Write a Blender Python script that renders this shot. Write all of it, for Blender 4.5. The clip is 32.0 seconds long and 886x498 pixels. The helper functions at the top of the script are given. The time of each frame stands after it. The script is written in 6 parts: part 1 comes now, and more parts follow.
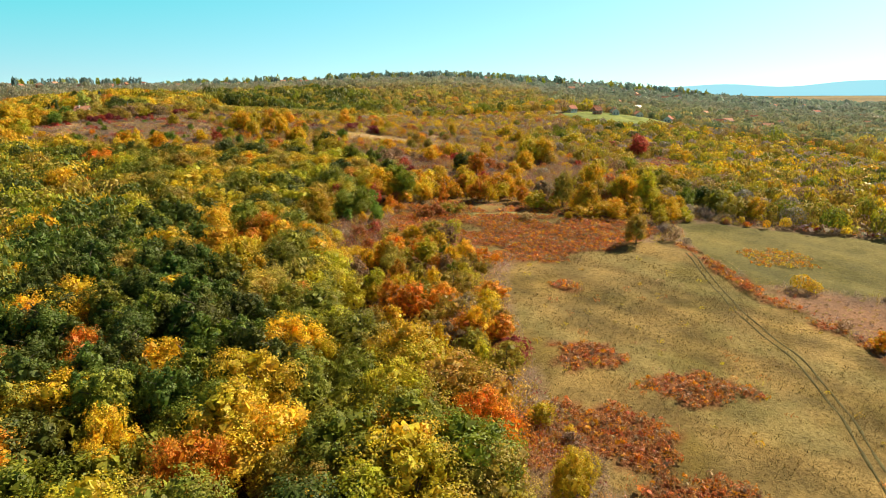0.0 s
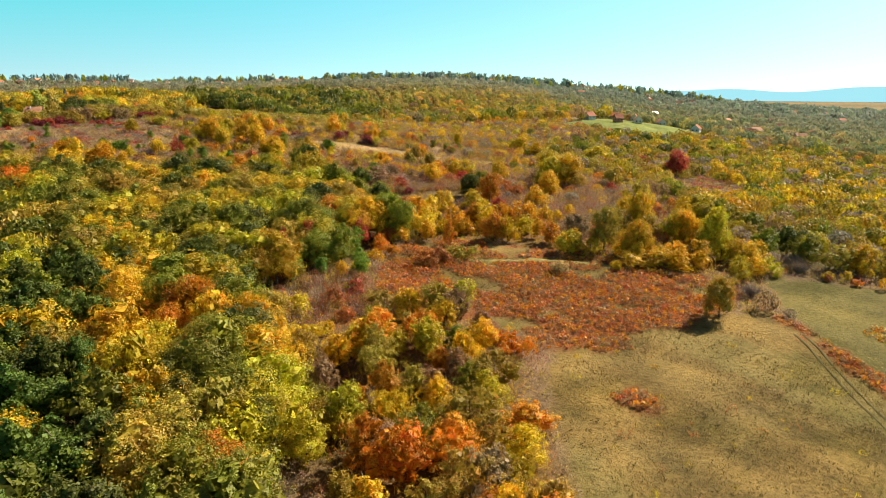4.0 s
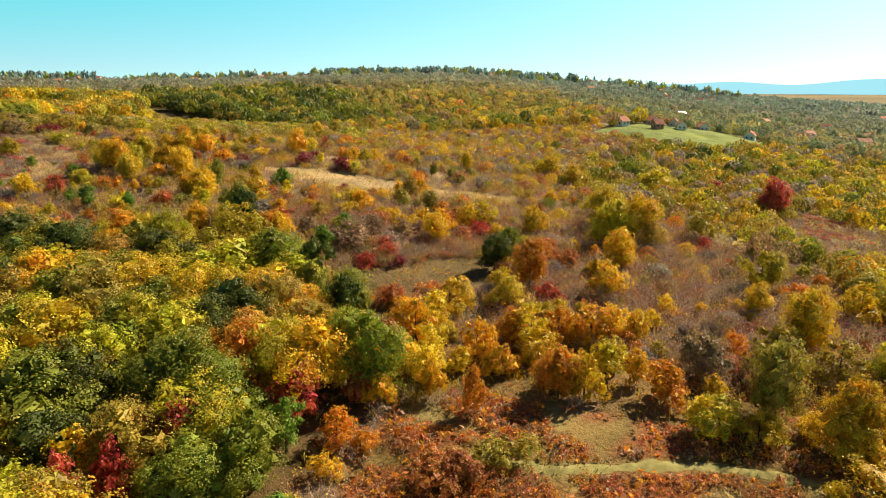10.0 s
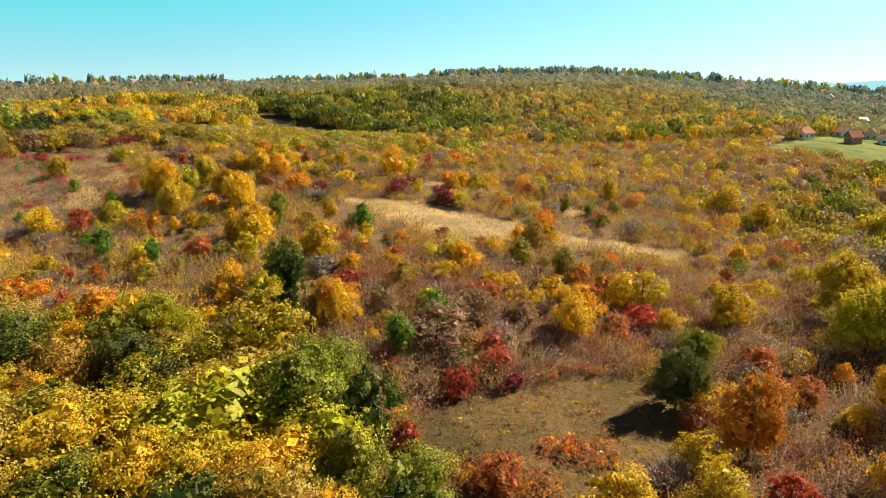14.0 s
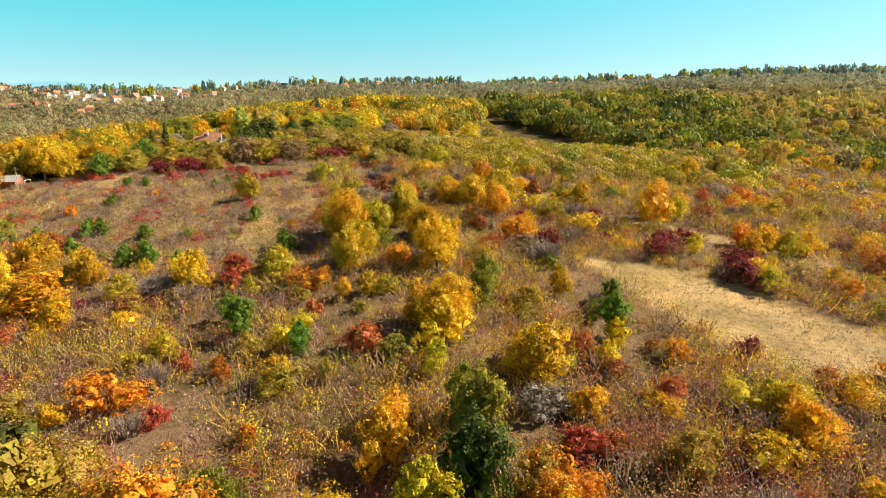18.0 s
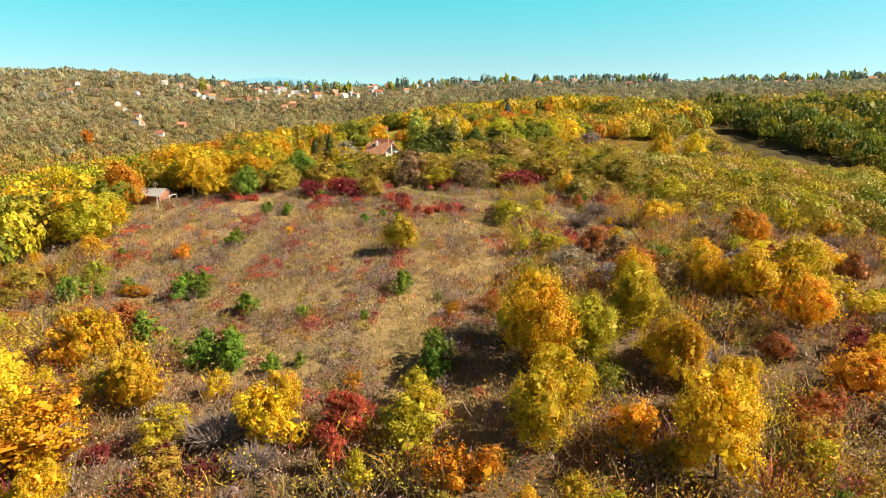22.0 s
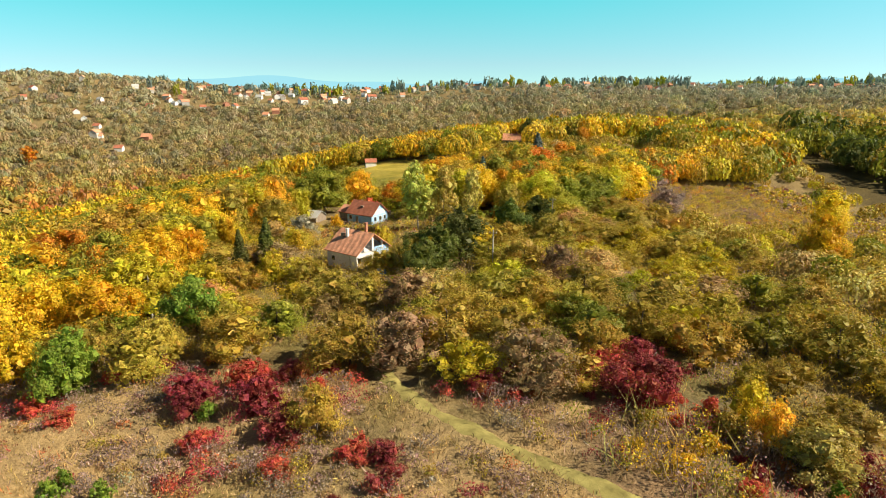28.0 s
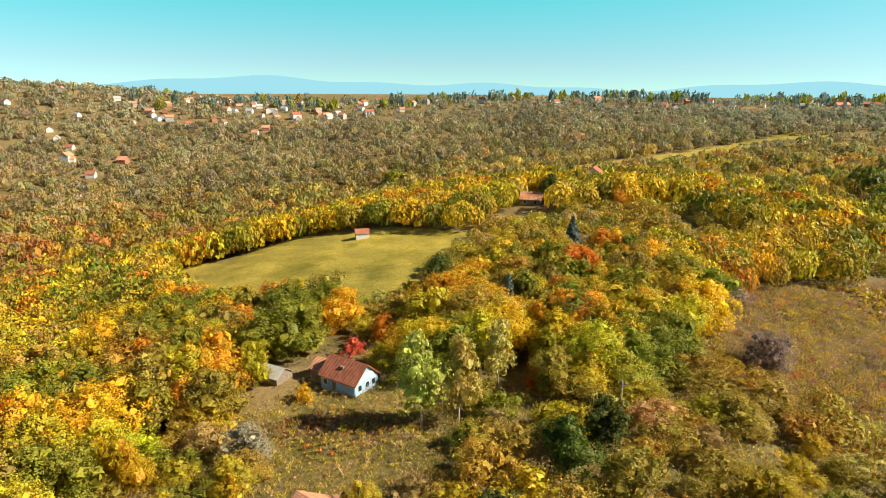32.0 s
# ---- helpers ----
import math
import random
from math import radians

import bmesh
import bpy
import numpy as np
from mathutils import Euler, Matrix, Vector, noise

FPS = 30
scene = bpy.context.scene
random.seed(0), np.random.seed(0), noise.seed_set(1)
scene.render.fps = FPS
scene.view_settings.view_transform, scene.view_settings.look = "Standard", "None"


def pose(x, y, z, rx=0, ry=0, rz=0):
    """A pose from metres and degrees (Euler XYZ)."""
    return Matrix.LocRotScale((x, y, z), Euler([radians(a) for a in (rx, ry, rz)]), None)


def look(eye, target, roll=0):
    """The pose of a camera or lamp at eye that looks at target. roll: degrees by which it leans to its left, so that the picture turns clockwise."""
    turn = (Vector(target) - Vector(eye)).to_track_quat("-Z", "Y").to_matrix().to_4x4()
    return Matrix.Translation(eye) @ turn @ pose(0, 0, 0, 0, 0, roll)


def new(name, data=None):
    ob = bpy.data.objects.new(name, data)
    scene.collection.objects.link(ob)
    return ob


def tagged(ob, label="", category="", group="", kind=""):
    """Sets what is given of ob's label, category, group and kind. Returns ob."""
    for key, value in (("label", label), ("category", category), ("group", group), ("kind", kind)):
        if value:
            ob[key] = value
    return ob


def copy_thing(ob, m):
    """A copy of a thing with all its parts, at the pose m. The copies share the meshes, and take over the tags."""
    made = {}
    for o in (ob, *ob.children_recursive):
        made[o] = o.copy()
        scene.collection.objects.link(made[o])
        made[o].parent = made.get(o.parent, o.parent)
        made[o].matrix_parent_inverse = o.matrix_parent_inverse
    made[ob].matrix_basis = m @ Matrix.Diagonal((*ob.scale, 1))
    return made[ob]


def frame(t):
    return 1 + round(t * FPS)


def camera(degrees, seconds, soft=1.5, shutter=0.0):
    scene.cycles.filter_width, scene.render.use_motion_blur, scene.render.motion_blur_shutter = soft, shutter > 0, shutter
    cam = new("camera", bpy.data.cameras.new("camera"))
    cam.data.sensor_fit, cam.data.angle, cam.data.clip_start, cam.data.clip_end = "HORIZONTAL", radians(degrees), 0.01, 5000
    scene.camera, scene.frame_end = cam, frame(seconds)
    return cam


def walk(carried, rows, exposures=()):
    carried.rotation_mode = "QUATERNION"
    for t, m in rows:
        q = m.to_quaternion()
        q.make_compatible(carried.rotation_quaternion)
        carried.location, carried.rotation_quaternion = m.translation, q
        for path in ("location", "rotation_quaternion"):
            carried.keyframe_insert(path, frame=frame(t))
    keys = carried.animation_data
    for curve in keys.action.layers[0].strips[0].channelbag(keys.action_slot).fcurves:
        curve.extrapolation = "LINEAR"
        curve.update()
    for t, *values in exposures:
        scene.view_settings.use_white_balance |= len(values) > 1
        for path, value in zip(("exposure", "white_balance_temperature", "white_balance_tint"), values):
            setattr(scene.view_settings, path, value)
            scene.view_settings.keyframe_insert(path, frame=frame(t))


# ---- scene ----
cam = camera(69.64, 32.0, 0.8)
PATH = [
    (0, pose(0.00, 0.00, 60.00, 75.95, 0, 1.40) @ pose(0, 0, 0, 0, 0, -0.54)),
    (0.5, pose(-0.38, 7.34, 60.53, 75.90, 0, 1.37) @ pose(0, 0, 0, 0, 0, -0.50)),
    (1, pose(-0.78, 14.68, 61.01, 75.86, 0, 1.38) @ pose(0, 0, 0, 0, 0, -0.42)),
    (1.5, pose(-1.15, 21.89, 61.41, 75.83, 0, 1.40) @ pose(0, 0, 0, 0, 0, -0.37)),
    (2, pose(-1.43, 29.10, 61.47, 75.87, 0, 1.41) @ pose(0, 0, 0, 0, 0, -0.23)),
    (2.5, pose(-1.77, 36.31, 61.44, 75.93, 0, 1.42) @ pose(0, 0, 0, 0, 0, -0.08)),
    (3, pose(-2.18, 43.57, 61.42, 75.99, 0, 1.44) @ pose(0, 0, 0, 0, 0, 0.00)),
    (3.5, pose(-2.54, 50.79, 61.42, 76.03, 0, 1.43) @ pose(0, 0, 0, 0, 0, 0.12)),
    (5.5, pose(-5.35, 81.37, 63.80, 75.92, 0, 1.13) @ pose(0, 0, 0, 0, 0, 0.29)),
    (6, pose(-5.86, 89.22, 64.25, 75.84, 0, 1.06) @ pose(0, 0, 0, 0, 0, 0.33)),
    (6.5, pose(-6.29, 97.17, 64.60, 75.78, 0, 1.00) @ pose(0, 0, 0, 0, 0, 0.35)),
    (7, pose(-6.70, 105.26, 64.88, 75.72, 0, 0.99) @ pose(0, 0, 0, 0, 0, 0.29)),
    (7.5, pose(-7.13, 113.40, 65.15, 75.67, 0, 0.99) @ pose(0, 0, 0, 0, 0, 0.24)),
    (8, pose(-7.57, 121.50, 65.37, 75.64, 0, 1.00) @ pose(0, 0, 0, 0, 0, 0.14)),
    (8.5, pose(-7.87, 129.64, 65.47, 75.60, 0, 1.01) @ pose(0, 0, 0, 0, 0, 0.06)),
    (9, pose(-8.27, 137.78, 65.64, 75.55, 0, 1.00) @ pose(0, 0, 0, 0, 0, -0.00)),
    (9.5, pose(-8.69, 145.89, 65.82, 75.49, 0, 0.95) @ pose(0, 0, 0, 0, 0, -0.02)),
    (10, pose(-8.98, 153.99, 65.98, 75.48, 0, 0.94) @ pose(0, 0, 0, 0, 0, -0.08)),
    (10.5, pose(-9.24, 161.99, 66.14, 75.52, 0, 0.95) @ pose(0, 0, 0, 0, 0, -0.17)),
    (11, pose(-9.56, 169.87, 66.36, 75.52, 0, 0.93) @ pose(0, 0, 0, 0, 0, -0.23)),
    (11.5, pose(-9.92, 177.68, 66.56, 75.52, 0, 0.88) @ pose(0, 0, 0, 0, 0, -0.34)),
    (12, pose(-10.39, 185.46, 66.71, 75.51, 0, 0.82) @ pose(0, 0, 0, 0, 0, -0.45)),
    (12.5, pose(-11.00, 193.21, 66.88, 75.52, 0, 2.04) @ pose(0, 0, 0, 0, 0, -0.48)),
    (13, pose(-12.01, 200.79, 67.07, 75.58, 0, 6.63) @ pose(0, 0, 0, 0, 0, -0.49)),
    (13.5, pose(-13.44, 208.21, 67.29, 75.59, 0, 9.30) @ pose(0, 0, 0, 0, 0, -0.45)),
    (15.5, pose(-21.52, 237.00, 68.84, 75.53, 0, 19.20) @ pose(0, 0, 0, 0, 0, -0.06)),
    (16, pose(-24.47, 243.70, 69.07, 75.59, 0, 21.68) @ pose(0, 0, 0, 0, 0, 0.05)),
    (16.5, pose(-27.63, 250.33, 69.16, 75.62, 0, 24.26) @ pose(0, 0, 0, 0, 0, -0.01)),
    (17, pose(-30.98, 256.83, 69.16, 75.64, 0, 26.92) @ pose(0, 0, 0, 0, 0, -0.13)),
    (17.5, pose(-34.51, 262.99, 69.19, 75.69, 0, 29.46) @ pose(0, 0, 0, 0, 0, -0.21)),
    (18, pose(-38.19, 269.01, 69.22, 75.75, 0, 31.78) @ pose(0, 0, 0, 0, 0, -0.29)),
    (18.5, pose(-42.16, 274.98, 69.29, 75.77, 0, 34.13) @ pose(0, 0, 0, 0, 0, -0.31)),
    (19, pose(-46.46, 280.94, 69.44, 75.76, 0, 36.43) @ pose(0, 0, 0, 0, 0, -0.31)),
    (19.5, pose(-51.20, 286.71, 69.59, 75.75, 0, 38.75) @ pose(0, 0, 0, 0, 0, -0.31)),
    (20, pose(-56.13, 292.21, 69.81, 75.74, 0, 41.13) @ pose(0, 0, 0, 0, 0, -0.26)),
    (20.5, pose(-61.22, 297.31, 70.18, 75.68, 0, 43.47) @ pose(0, 0, 0, 0, 0, -0.16)),
    (21, pose(-66.43, 302.27, 70.54, 75.61, 0, 45.55) @ pose(0, 0, 0, 0, 0, -0.02)),
    (21.5, pose(-71.89, 307.21, 70.89, 75.56, 0, 46.93) @ pose(0, 0, 0, 0, 0, 0.04)),
    (22, pose(-77.51, 312.11, 71.09, 75.52, 0, 48.26) @ pose(0, 0, 0, 0, 0, 0.05)),
    (22.5, pose(-83.42, 316.93, 71.21, 75.51, 0, 48.31) @ pose(0, 0, 0, 0, 0, -0.02)),
    (23, pose(-89.52, 321.69, 71.37, 75.50, 0, 48.26) @ pose(0, 0, 0, 0, 0, -0.03)),
    (23.5, pose(-95.69, 326.51, 71.54, 75.47, 0, 48.18) @ pose(0, 0, 0, 0, 0, -0.04)),
    (24, pose(-101.95, 331.36, 71.72, 75.44, 0, 48.07) @ pose(0, 0, 0, 0, 0, -0.04)),
    (24.5, pose(-108.24, 336.32, 71.82, 75.40, 0, 48.00) @ pose(0, 0, 0, 0, 0, -0.02)),
    (26.5, pose(-133.06, 358.06, 73.74, 75.37, 0, 48.21) @ pose(0, 0, 0, 0, 0, -0.06)),
    (27, pose(-139.52, 363.08, 75.95, 75.24, 0, 48.10) @ pose(0, 0, 0, 0, 0, -0.01)),
    (27.5, pose(-145.94, 368.18, 78.74, 75.23, 0, 48.03) @ pose(0, 0, 0, 0, 0, 0.09)),
    (28, pose(-152.21, 373.22, 81.59, 75.20, 0, 47.97) @ pose(0, 0, 0, 0, 0, 0.05)),
    (28.5, pose(-158.19, 378.14, 84.33, 75.13, 0, 47.95) @ pose(0, 0, 0, 0, 0, 0.02)),
    (29, pose(-164.12, 383.26, 87.15, 75.09, 0, 48.00) @ pose(0, 0, 0, 0, 0, 0.03)),
    (29.5, pose(-170.20, 388.39, 89.85, 75.02, 0, 48.06) @ pose(0, 0, 0, 0, 0, 0.05)),
    (30, pose(-176.35, 393.28, 92.43, 74.96, 0, 48.03) @ pose(0, 0, 0, 0, 0, 0.14)),
    (30.5, pose(-182.34, 397.92, 94.97, 74.97, 0, 47.96) @ pose(0, 0, 0, 0, 0, 0.20)),
    (31, pose(-188.15, 402.43, 97.53, 74.96, 0, 47.92) @ pose(0, 0, 0, 0, 0, 0.30)),
    (31.5, pose(-193.84, 407.00, 100.13, 74.98, 0, 47.86) @ pose(0, 0, 0, 0, 0, 0.40)),
    (32, pose(-199.62, 411.76, 102.78, 75.00, 0, 47.87) @ pose(0, 0, 0, 0, 0, 0.44)),
]
walk(cam, PATH, ((0, 0.84), (24, 0.84), (32, 0.74)))

# ---- world, sun ----
SUN_HEADING, SUN_HEIGHT = 51.0, 39.0
world = bpy.data.worlds.new("sky")
scene.world = world
world.use_nodes = True
wn, wl = world.node_tree.nodes, world.node_tree.links
sky = wn.new("ShaderNodeTexSky")
sky.sky_type = "NISHITA"
sky.sun_disc = False
sky.sun_elevation, sky.sun_rotation = radians(SUN_HEIGHT), radians(SUN_HEADING)
sky.air_density, sky.dust_density, sky.ozone_density, sky.altitude = 1.0, 0.6, 2.0, 200
# the clear autumn sky deepens quickly above the horizon and leans to turquoise
co, mp, tint = wn.new("ShaderNodeTexCoord"), wn.new("ShaderNodeMapping"), wn.new("ShaderNodeMix")
mp.inputs["Location"].default_value, mp.inputs["Scale"].default_value = (0, 0, 0.11), (1, 1, 1.5)
wl.new(co.outputs["Generated"], mp.inputs["Vector"])
wl.new(mp.outputs[0], sky.inputs["Vector"])
tint.data_type, tint.blend_type = "RGBA", "MULTIPLY"
tint.inputs[0].default_value = 1.0
up = wn.new("ShaderNodeSeparateXYZ")
rise, hue = wn.new("ShaderNodeMapRange"), wn.new("ShaderNodeMix")
wl.new(co.outputs["Generated"], up.inputs[0])
rise.inputs[1].default_value, rise.inputs[2].default_value = 0.025, 0.12
wl.new(up.outputs[2], rise.inputs[0])
hue.data_type = "RGBA"
hue.inputs[6].default_value, hue.inputs[7].default_value = (0.95, 1.15, 0.92, 1), (0.52, 1.62, 1.1, 1)
# towards the sun the low sky stays pale
toward, pale_sky, both = wn.new("ShaderNodeVectorMath"), wn.new("ShaderNodeMapRange"), wn.new("ShaderNodeMath")
toward.operation, both.operation = "DOT_PRODUCT", "MULTIPLY"
toward.inputs[1].default_value = (math.sin(radians(SUN_HEADING)), math.cos(radians(SUN_HEADING)), 0)
wl.new(co.outputs["Generated"], toward.inputs[0])
for k, v in zip((1, 2, 3, 4), (0.0, 0.8, 1.0, 0.15)):
    pale_sky.inputs[k].default_value = v
wl.new(toward.outputs["Value"], pale_sky.inputs[0])
wl.new(rise.outputs[0], both.inputs[0])
wl.new(pale_sky.outputs[0], both.inputs[1])
wl.new(both.outputs[0], hue.inputs[0])
wl.new(hue.outputs[2], tint.inputs[7])
# clear air: the sky falls off to a deep blue overhead
high, deep_sky = wn.new("ShaderNodeMapRange"), wn.new("ShaderNodeMix")
high.inputs[1].default_value, high.inputs[2].default_value = 0.13, 0.42
wl.new(up.outputs[2], high.inputs[0])
deep_sky.data_type, deep_sky.blend_type = "RGBA", "MULTIPLY"
wl.new(high.outputs[0], deep_sky.inputs[0])
deep_sky.inputs[7].default_value = (0.55, 0.19, 0.31, 1)
wl.new(sky.outputs[0], tint.inputs[6])
wl.new(tint.outputs[2], deep_sky.inputs[6])
wl.new(deep_sky.outputs[2], wn["Background"].inputs[0])
wn["Background"].inputs[1].default_value = 0.1
sun = new("sun", bpy.data.lights.new("sun", "SUN"))
sun.data.energy, sun.data.angle, sun.data.color = 5.0, radians(0.55), (1.0, 0.88, 0.69)
sh, se = radians(SUN_HEADING), radians(SUN_HEIGHT)
sun.matrix_world = look((0, 0, 0), (-math.sin(sh) * math.cos(se), -math.cos(sh) * math.cos(se), -math.sin(se)))
sun.location = (300, 300, 300)

# ---- materials ----


def material(name, rough=0.8, spec=0.3):
    m = bpy.data.materials.new(name)
    m.use_nodes = True
    b = m.node_tree.nodes["Principled BSDF"]
    b.inputs["Roughness"].default_value = rough
    b.inputs["Specular IOR Level"].default_value = spec
    return m, m.node_tree.nodes, m.node_tree.links, b


def mix(n, l, a, b, f, mode="MIX"):
    """A colour mix node; a, b, f are sockets or values."""
    x = n.new("ShaderNodeMix")
    x.data_type, x.blend_type = "RGBA", mode
    for s, v in ((x.inputs[0], f), (x.inputs[6], a), (x.inputs[7], b)):
        if isinstance(v, (int, float, tuple)):
            s.default_value = (*v, 1) if isinstance(v, tuple) else v
        else:
            l.new(v, s)
    return x.outputs[2]


def tex_noise(n, l, scale, detail=4, coord="Object", rough=0.55):
    c = n.new("ShaderNodeTexCoord")
    t = n.new("ShaderNodeTexNoise")
    t.inputs["Scale"].default_value, t.inputs["Detail"].default_value, t.inputs["Roughness"].default_value = scale, detail, rough
    l.new(c.outputs[coord], t.inputs["Vector"])
    return t.outputs["Fac"]


def ramp(n, l, fac, lo, hi, a=0.0, b=1.0):
    r = n.new("ShaderNodeMapRange")
    for k, v in zip((1, 2, 3, 4), (lo, hi, a, b)):
        r.inputs[k].default_value = v
    l.new(fac, r.inputs[0])
    return r.outputs[0]


def bump(n, l, bsdf, height, strength=0.4, dist=0.05):
    b = n.new("ShaderNodeBump")
    b.inputs["Strength"].default_value, b.inputs["Distance"].default_value = strength, dist
    l.new(height, b.inputs["Height"])
    l.new(b.outputs[0], bsdf.inputs["Normal"])


def leaf_material(name, from_object, glow=0.4, spread=0.32, gritty=1.0, coarse=3.2, patch=0.35):
    """Autumn leaves: the colour comes with the tree, boughs turn unevenly, each leaf a little off; light shines through."""
    m, n, l, b = material(name, 0.55, 0.25)
    if from_object:
        info = n.new("ShaderNodeObjectInfo")
        base = info.outputs["Color"]
    else:
        at = n.new("ShaderNodeAttribute")
        at.attribute_name = "tint"
        base = at.outputs["Color"]
    geo = n.new("ShaderNodeNewGeometry")
    rnd = geo.outputs["Random Per Island"]
    hsv = n.new("ShaderNodeHueSaturation")
    l.new(base, hsv.inputs["Color"])
    bough = tex_noise(n, l, 5.0 if from_object else patch, 3, rough=0.6)
    turn, sway = n.new("ShaderNodeMath"), ramp(n, l, bough, 0.32, 0.68, -0.02, 0.022)
    l.new(ramp(n, l, rnd, 0, 1, 0.486, 0.514), turn.inputs[0])
    l.new(sway, turn.inputs[1])
    l.new(turn.outputs[0], hsv.inputs["Hue"])
    w = n.new("ShaderNodeTexWhiteNoise")
    w.noise_dimensions = "1D"
    l.new(rnd, w.inputs["W"])
    l.new(ramp(n, l, w.outputs["Value"], 0, 1, 1 - spread, 1 + spread), hsv.inputs["Value"])
    grain = tex_noise(n, l, 30 if from_object else coarse, 3, rough=0.65)
    fine = mix(n, l, hsv.outputs[0], (0.4, 0.37, 0.32), ramp(n, l, grain, 0.5, 0.66, 0, gritty), "MULTIPLY")
    fine = mix(n, l, fine, (1.35, 1.32, 1.2), ramp(n, l, grain, 0.47, 0.36, 0, gritty), "MULTIPLY")
    l.new(fine, b.inputs["Base Color"])
    tr = n.new("ShaderNodeBsdfTranslucent")
    l.new(mix(n, l, fine, (1.0, 0.9, 0.35), 0.2, "MULTIPLY"), tr.inputs["Color"])
    ms = n.new("ShaderNodeMixShader")
    ms.inputs[0].default_value = glow
    l.new(b.outputs[0], ms.inputs[1])
    l.new(tr.outputs[0], ms.inputs[2])
    l.new(ms.outputs[0], n["Material Output"].inputs["Surface"])
    return m


LEAF = leaf_material("autumn_leaves", True, 0.36, 0.36, 0.55)
LEAF_FAR = leaf_material("woodland_leaves", False, 0.32, 0.36, 0.8, 2.2)
LEAF_HILL = leaf_material("hillside_leaves", False, 0.42, 0.12, 0.25, 0.9, 0.05)


def plain(name, col, rough=0.8, spec=0.3, vary=0.35, scale=2.0, fine=18.0, bumpy=0.3, dist=0.03):
    m, n, l, b = material(name, rough, spec)
    f1, f2 = tex_noise(n, l, scale), tex_noise(n, l, fine)
    dark, light = tuple(c * (1 - vary) for c in col), tuple(min(1, c * (1 + vary)) for c in col)
    c = mix(n, l, dark, light, ramp(n, l, f1, 0.3, 0.7))
    c = mix(n, l, c, tuple(x * 0.6 for x in col), ramp(n, l, f2, 0.5, 0.75, 0, 0.6))
    l.new(c, b.inputs["Base Color"])
    bump(n, l, b, f2, bumpy, dist)
    return m


BARK = plain("bark", (0.13, 0.1, 0.075), 0.9, 0.1, 0.4, 3, 20, 0.8)
BARK_PALE = plain("pale_bark", (0.42, 0.38, 0.32), 0.85, 0.1, 0.4, 3, 14, 0.5)
TWIG = plain("twigs", (0.33, 0.26, 0.22), 0.9, 0.1, 0.4, 0.5, 9, 0.3)
PLASTER = plain("white_plaster", (0.74, 0.73, 0.7), 0.85, 0.2, 0.08, 0.7, 9, 0.2, 0.01)
PLASTER_BLUE = plain("blue_white_plaster", (0.36, 0.58, 0.85), 0.85, 0.2, 0.1, 0.7, 9, 0.2, 0.01)
BRICK_RED = plain("red_brick", (0.42, 0.2, 0.13), 0.9, 0.2, 0.2, 2, 16, 0.4, 0.01)
WOOD = plain("weathered_wood", (0.27, 0.22, 0.17), 0.9, 0.15, 0.3, 2, 12, 0.5, 0.02)
CONCRETE = plain("concrete", (0.5, 0.48, 0.44), 0.9, 0.2, 0.15, 1, 10, 0.3, 0.01)
METAL = plain("grey_sheet_metal", (0.5, 0.5, 0.48), 0.45, 0.5, 0.15, 0.6, 6, 0.1, 0.01)
PAINT_BLUE = plain("blue_car_paint", (0.25, 0.42, 0.6), 0.3, 0.5, 0.05, 1, 8, 0.0)
DARK = plain("dark_rubber", (0.03, 0.03, 0.03), 0.8, 0.2)


def roof_tiles(name, col):
    """Clay tiles: courses down the slope, worn and mossy in patches."""
    m, n, l, b = material(name, 0.85, 0.2)
    c = n.new("ShaderNodeTexCoord")
    w = n.new("ShaderNodeTexWave")
    w.wave_type, w.bands_direction = "BANDS", "Z"
    w.inputs["Scale"].default_value, w.inputs["Distortion"].default_value = 2.0, 0.4
    l.new(c.outputs["Object"], w.inputs["Vector"])
    f1, f2 = tex_noise(n, l, 0.9), tex_noise(n, l, 9)
    k = mix(n, l, tuple(x * 0.72 for x in col), tuple(min(1, x * 1.25) for x in col), ramp(n, l, f1, 0.3, 0.7))
    k = mix(n, l, k, tuple(x * 0.55 for x in col), ramp(n, l, f2, 0.55, 0.75, 0, 0.7))
    k = mix(n, l, k, tuple(x * 0.6 for x in col), ramp(n, l, w.outputs["Fac"], 0.75, 1, 0, 0.6))
    l.new(k, b.inputs["Base Color"])
    bump(n, l, b, w.outputs["Fac"], 0.6, 0.05)
    return m


TILE_ORANGE = roof_tiles("orange_roof_tiles", (0.7, 0.33, 0.19))
TILE_RED = roof_tiles("old_red_roof_tiles", (0.46, 0.17, 0.1))
mg, ng, lg, bg = material("window_glass", 0.08, 0.5)
bg.inputs["Base Color"].default_value = (0.03, 0.04, 0.05, 1)
GLASS = mg

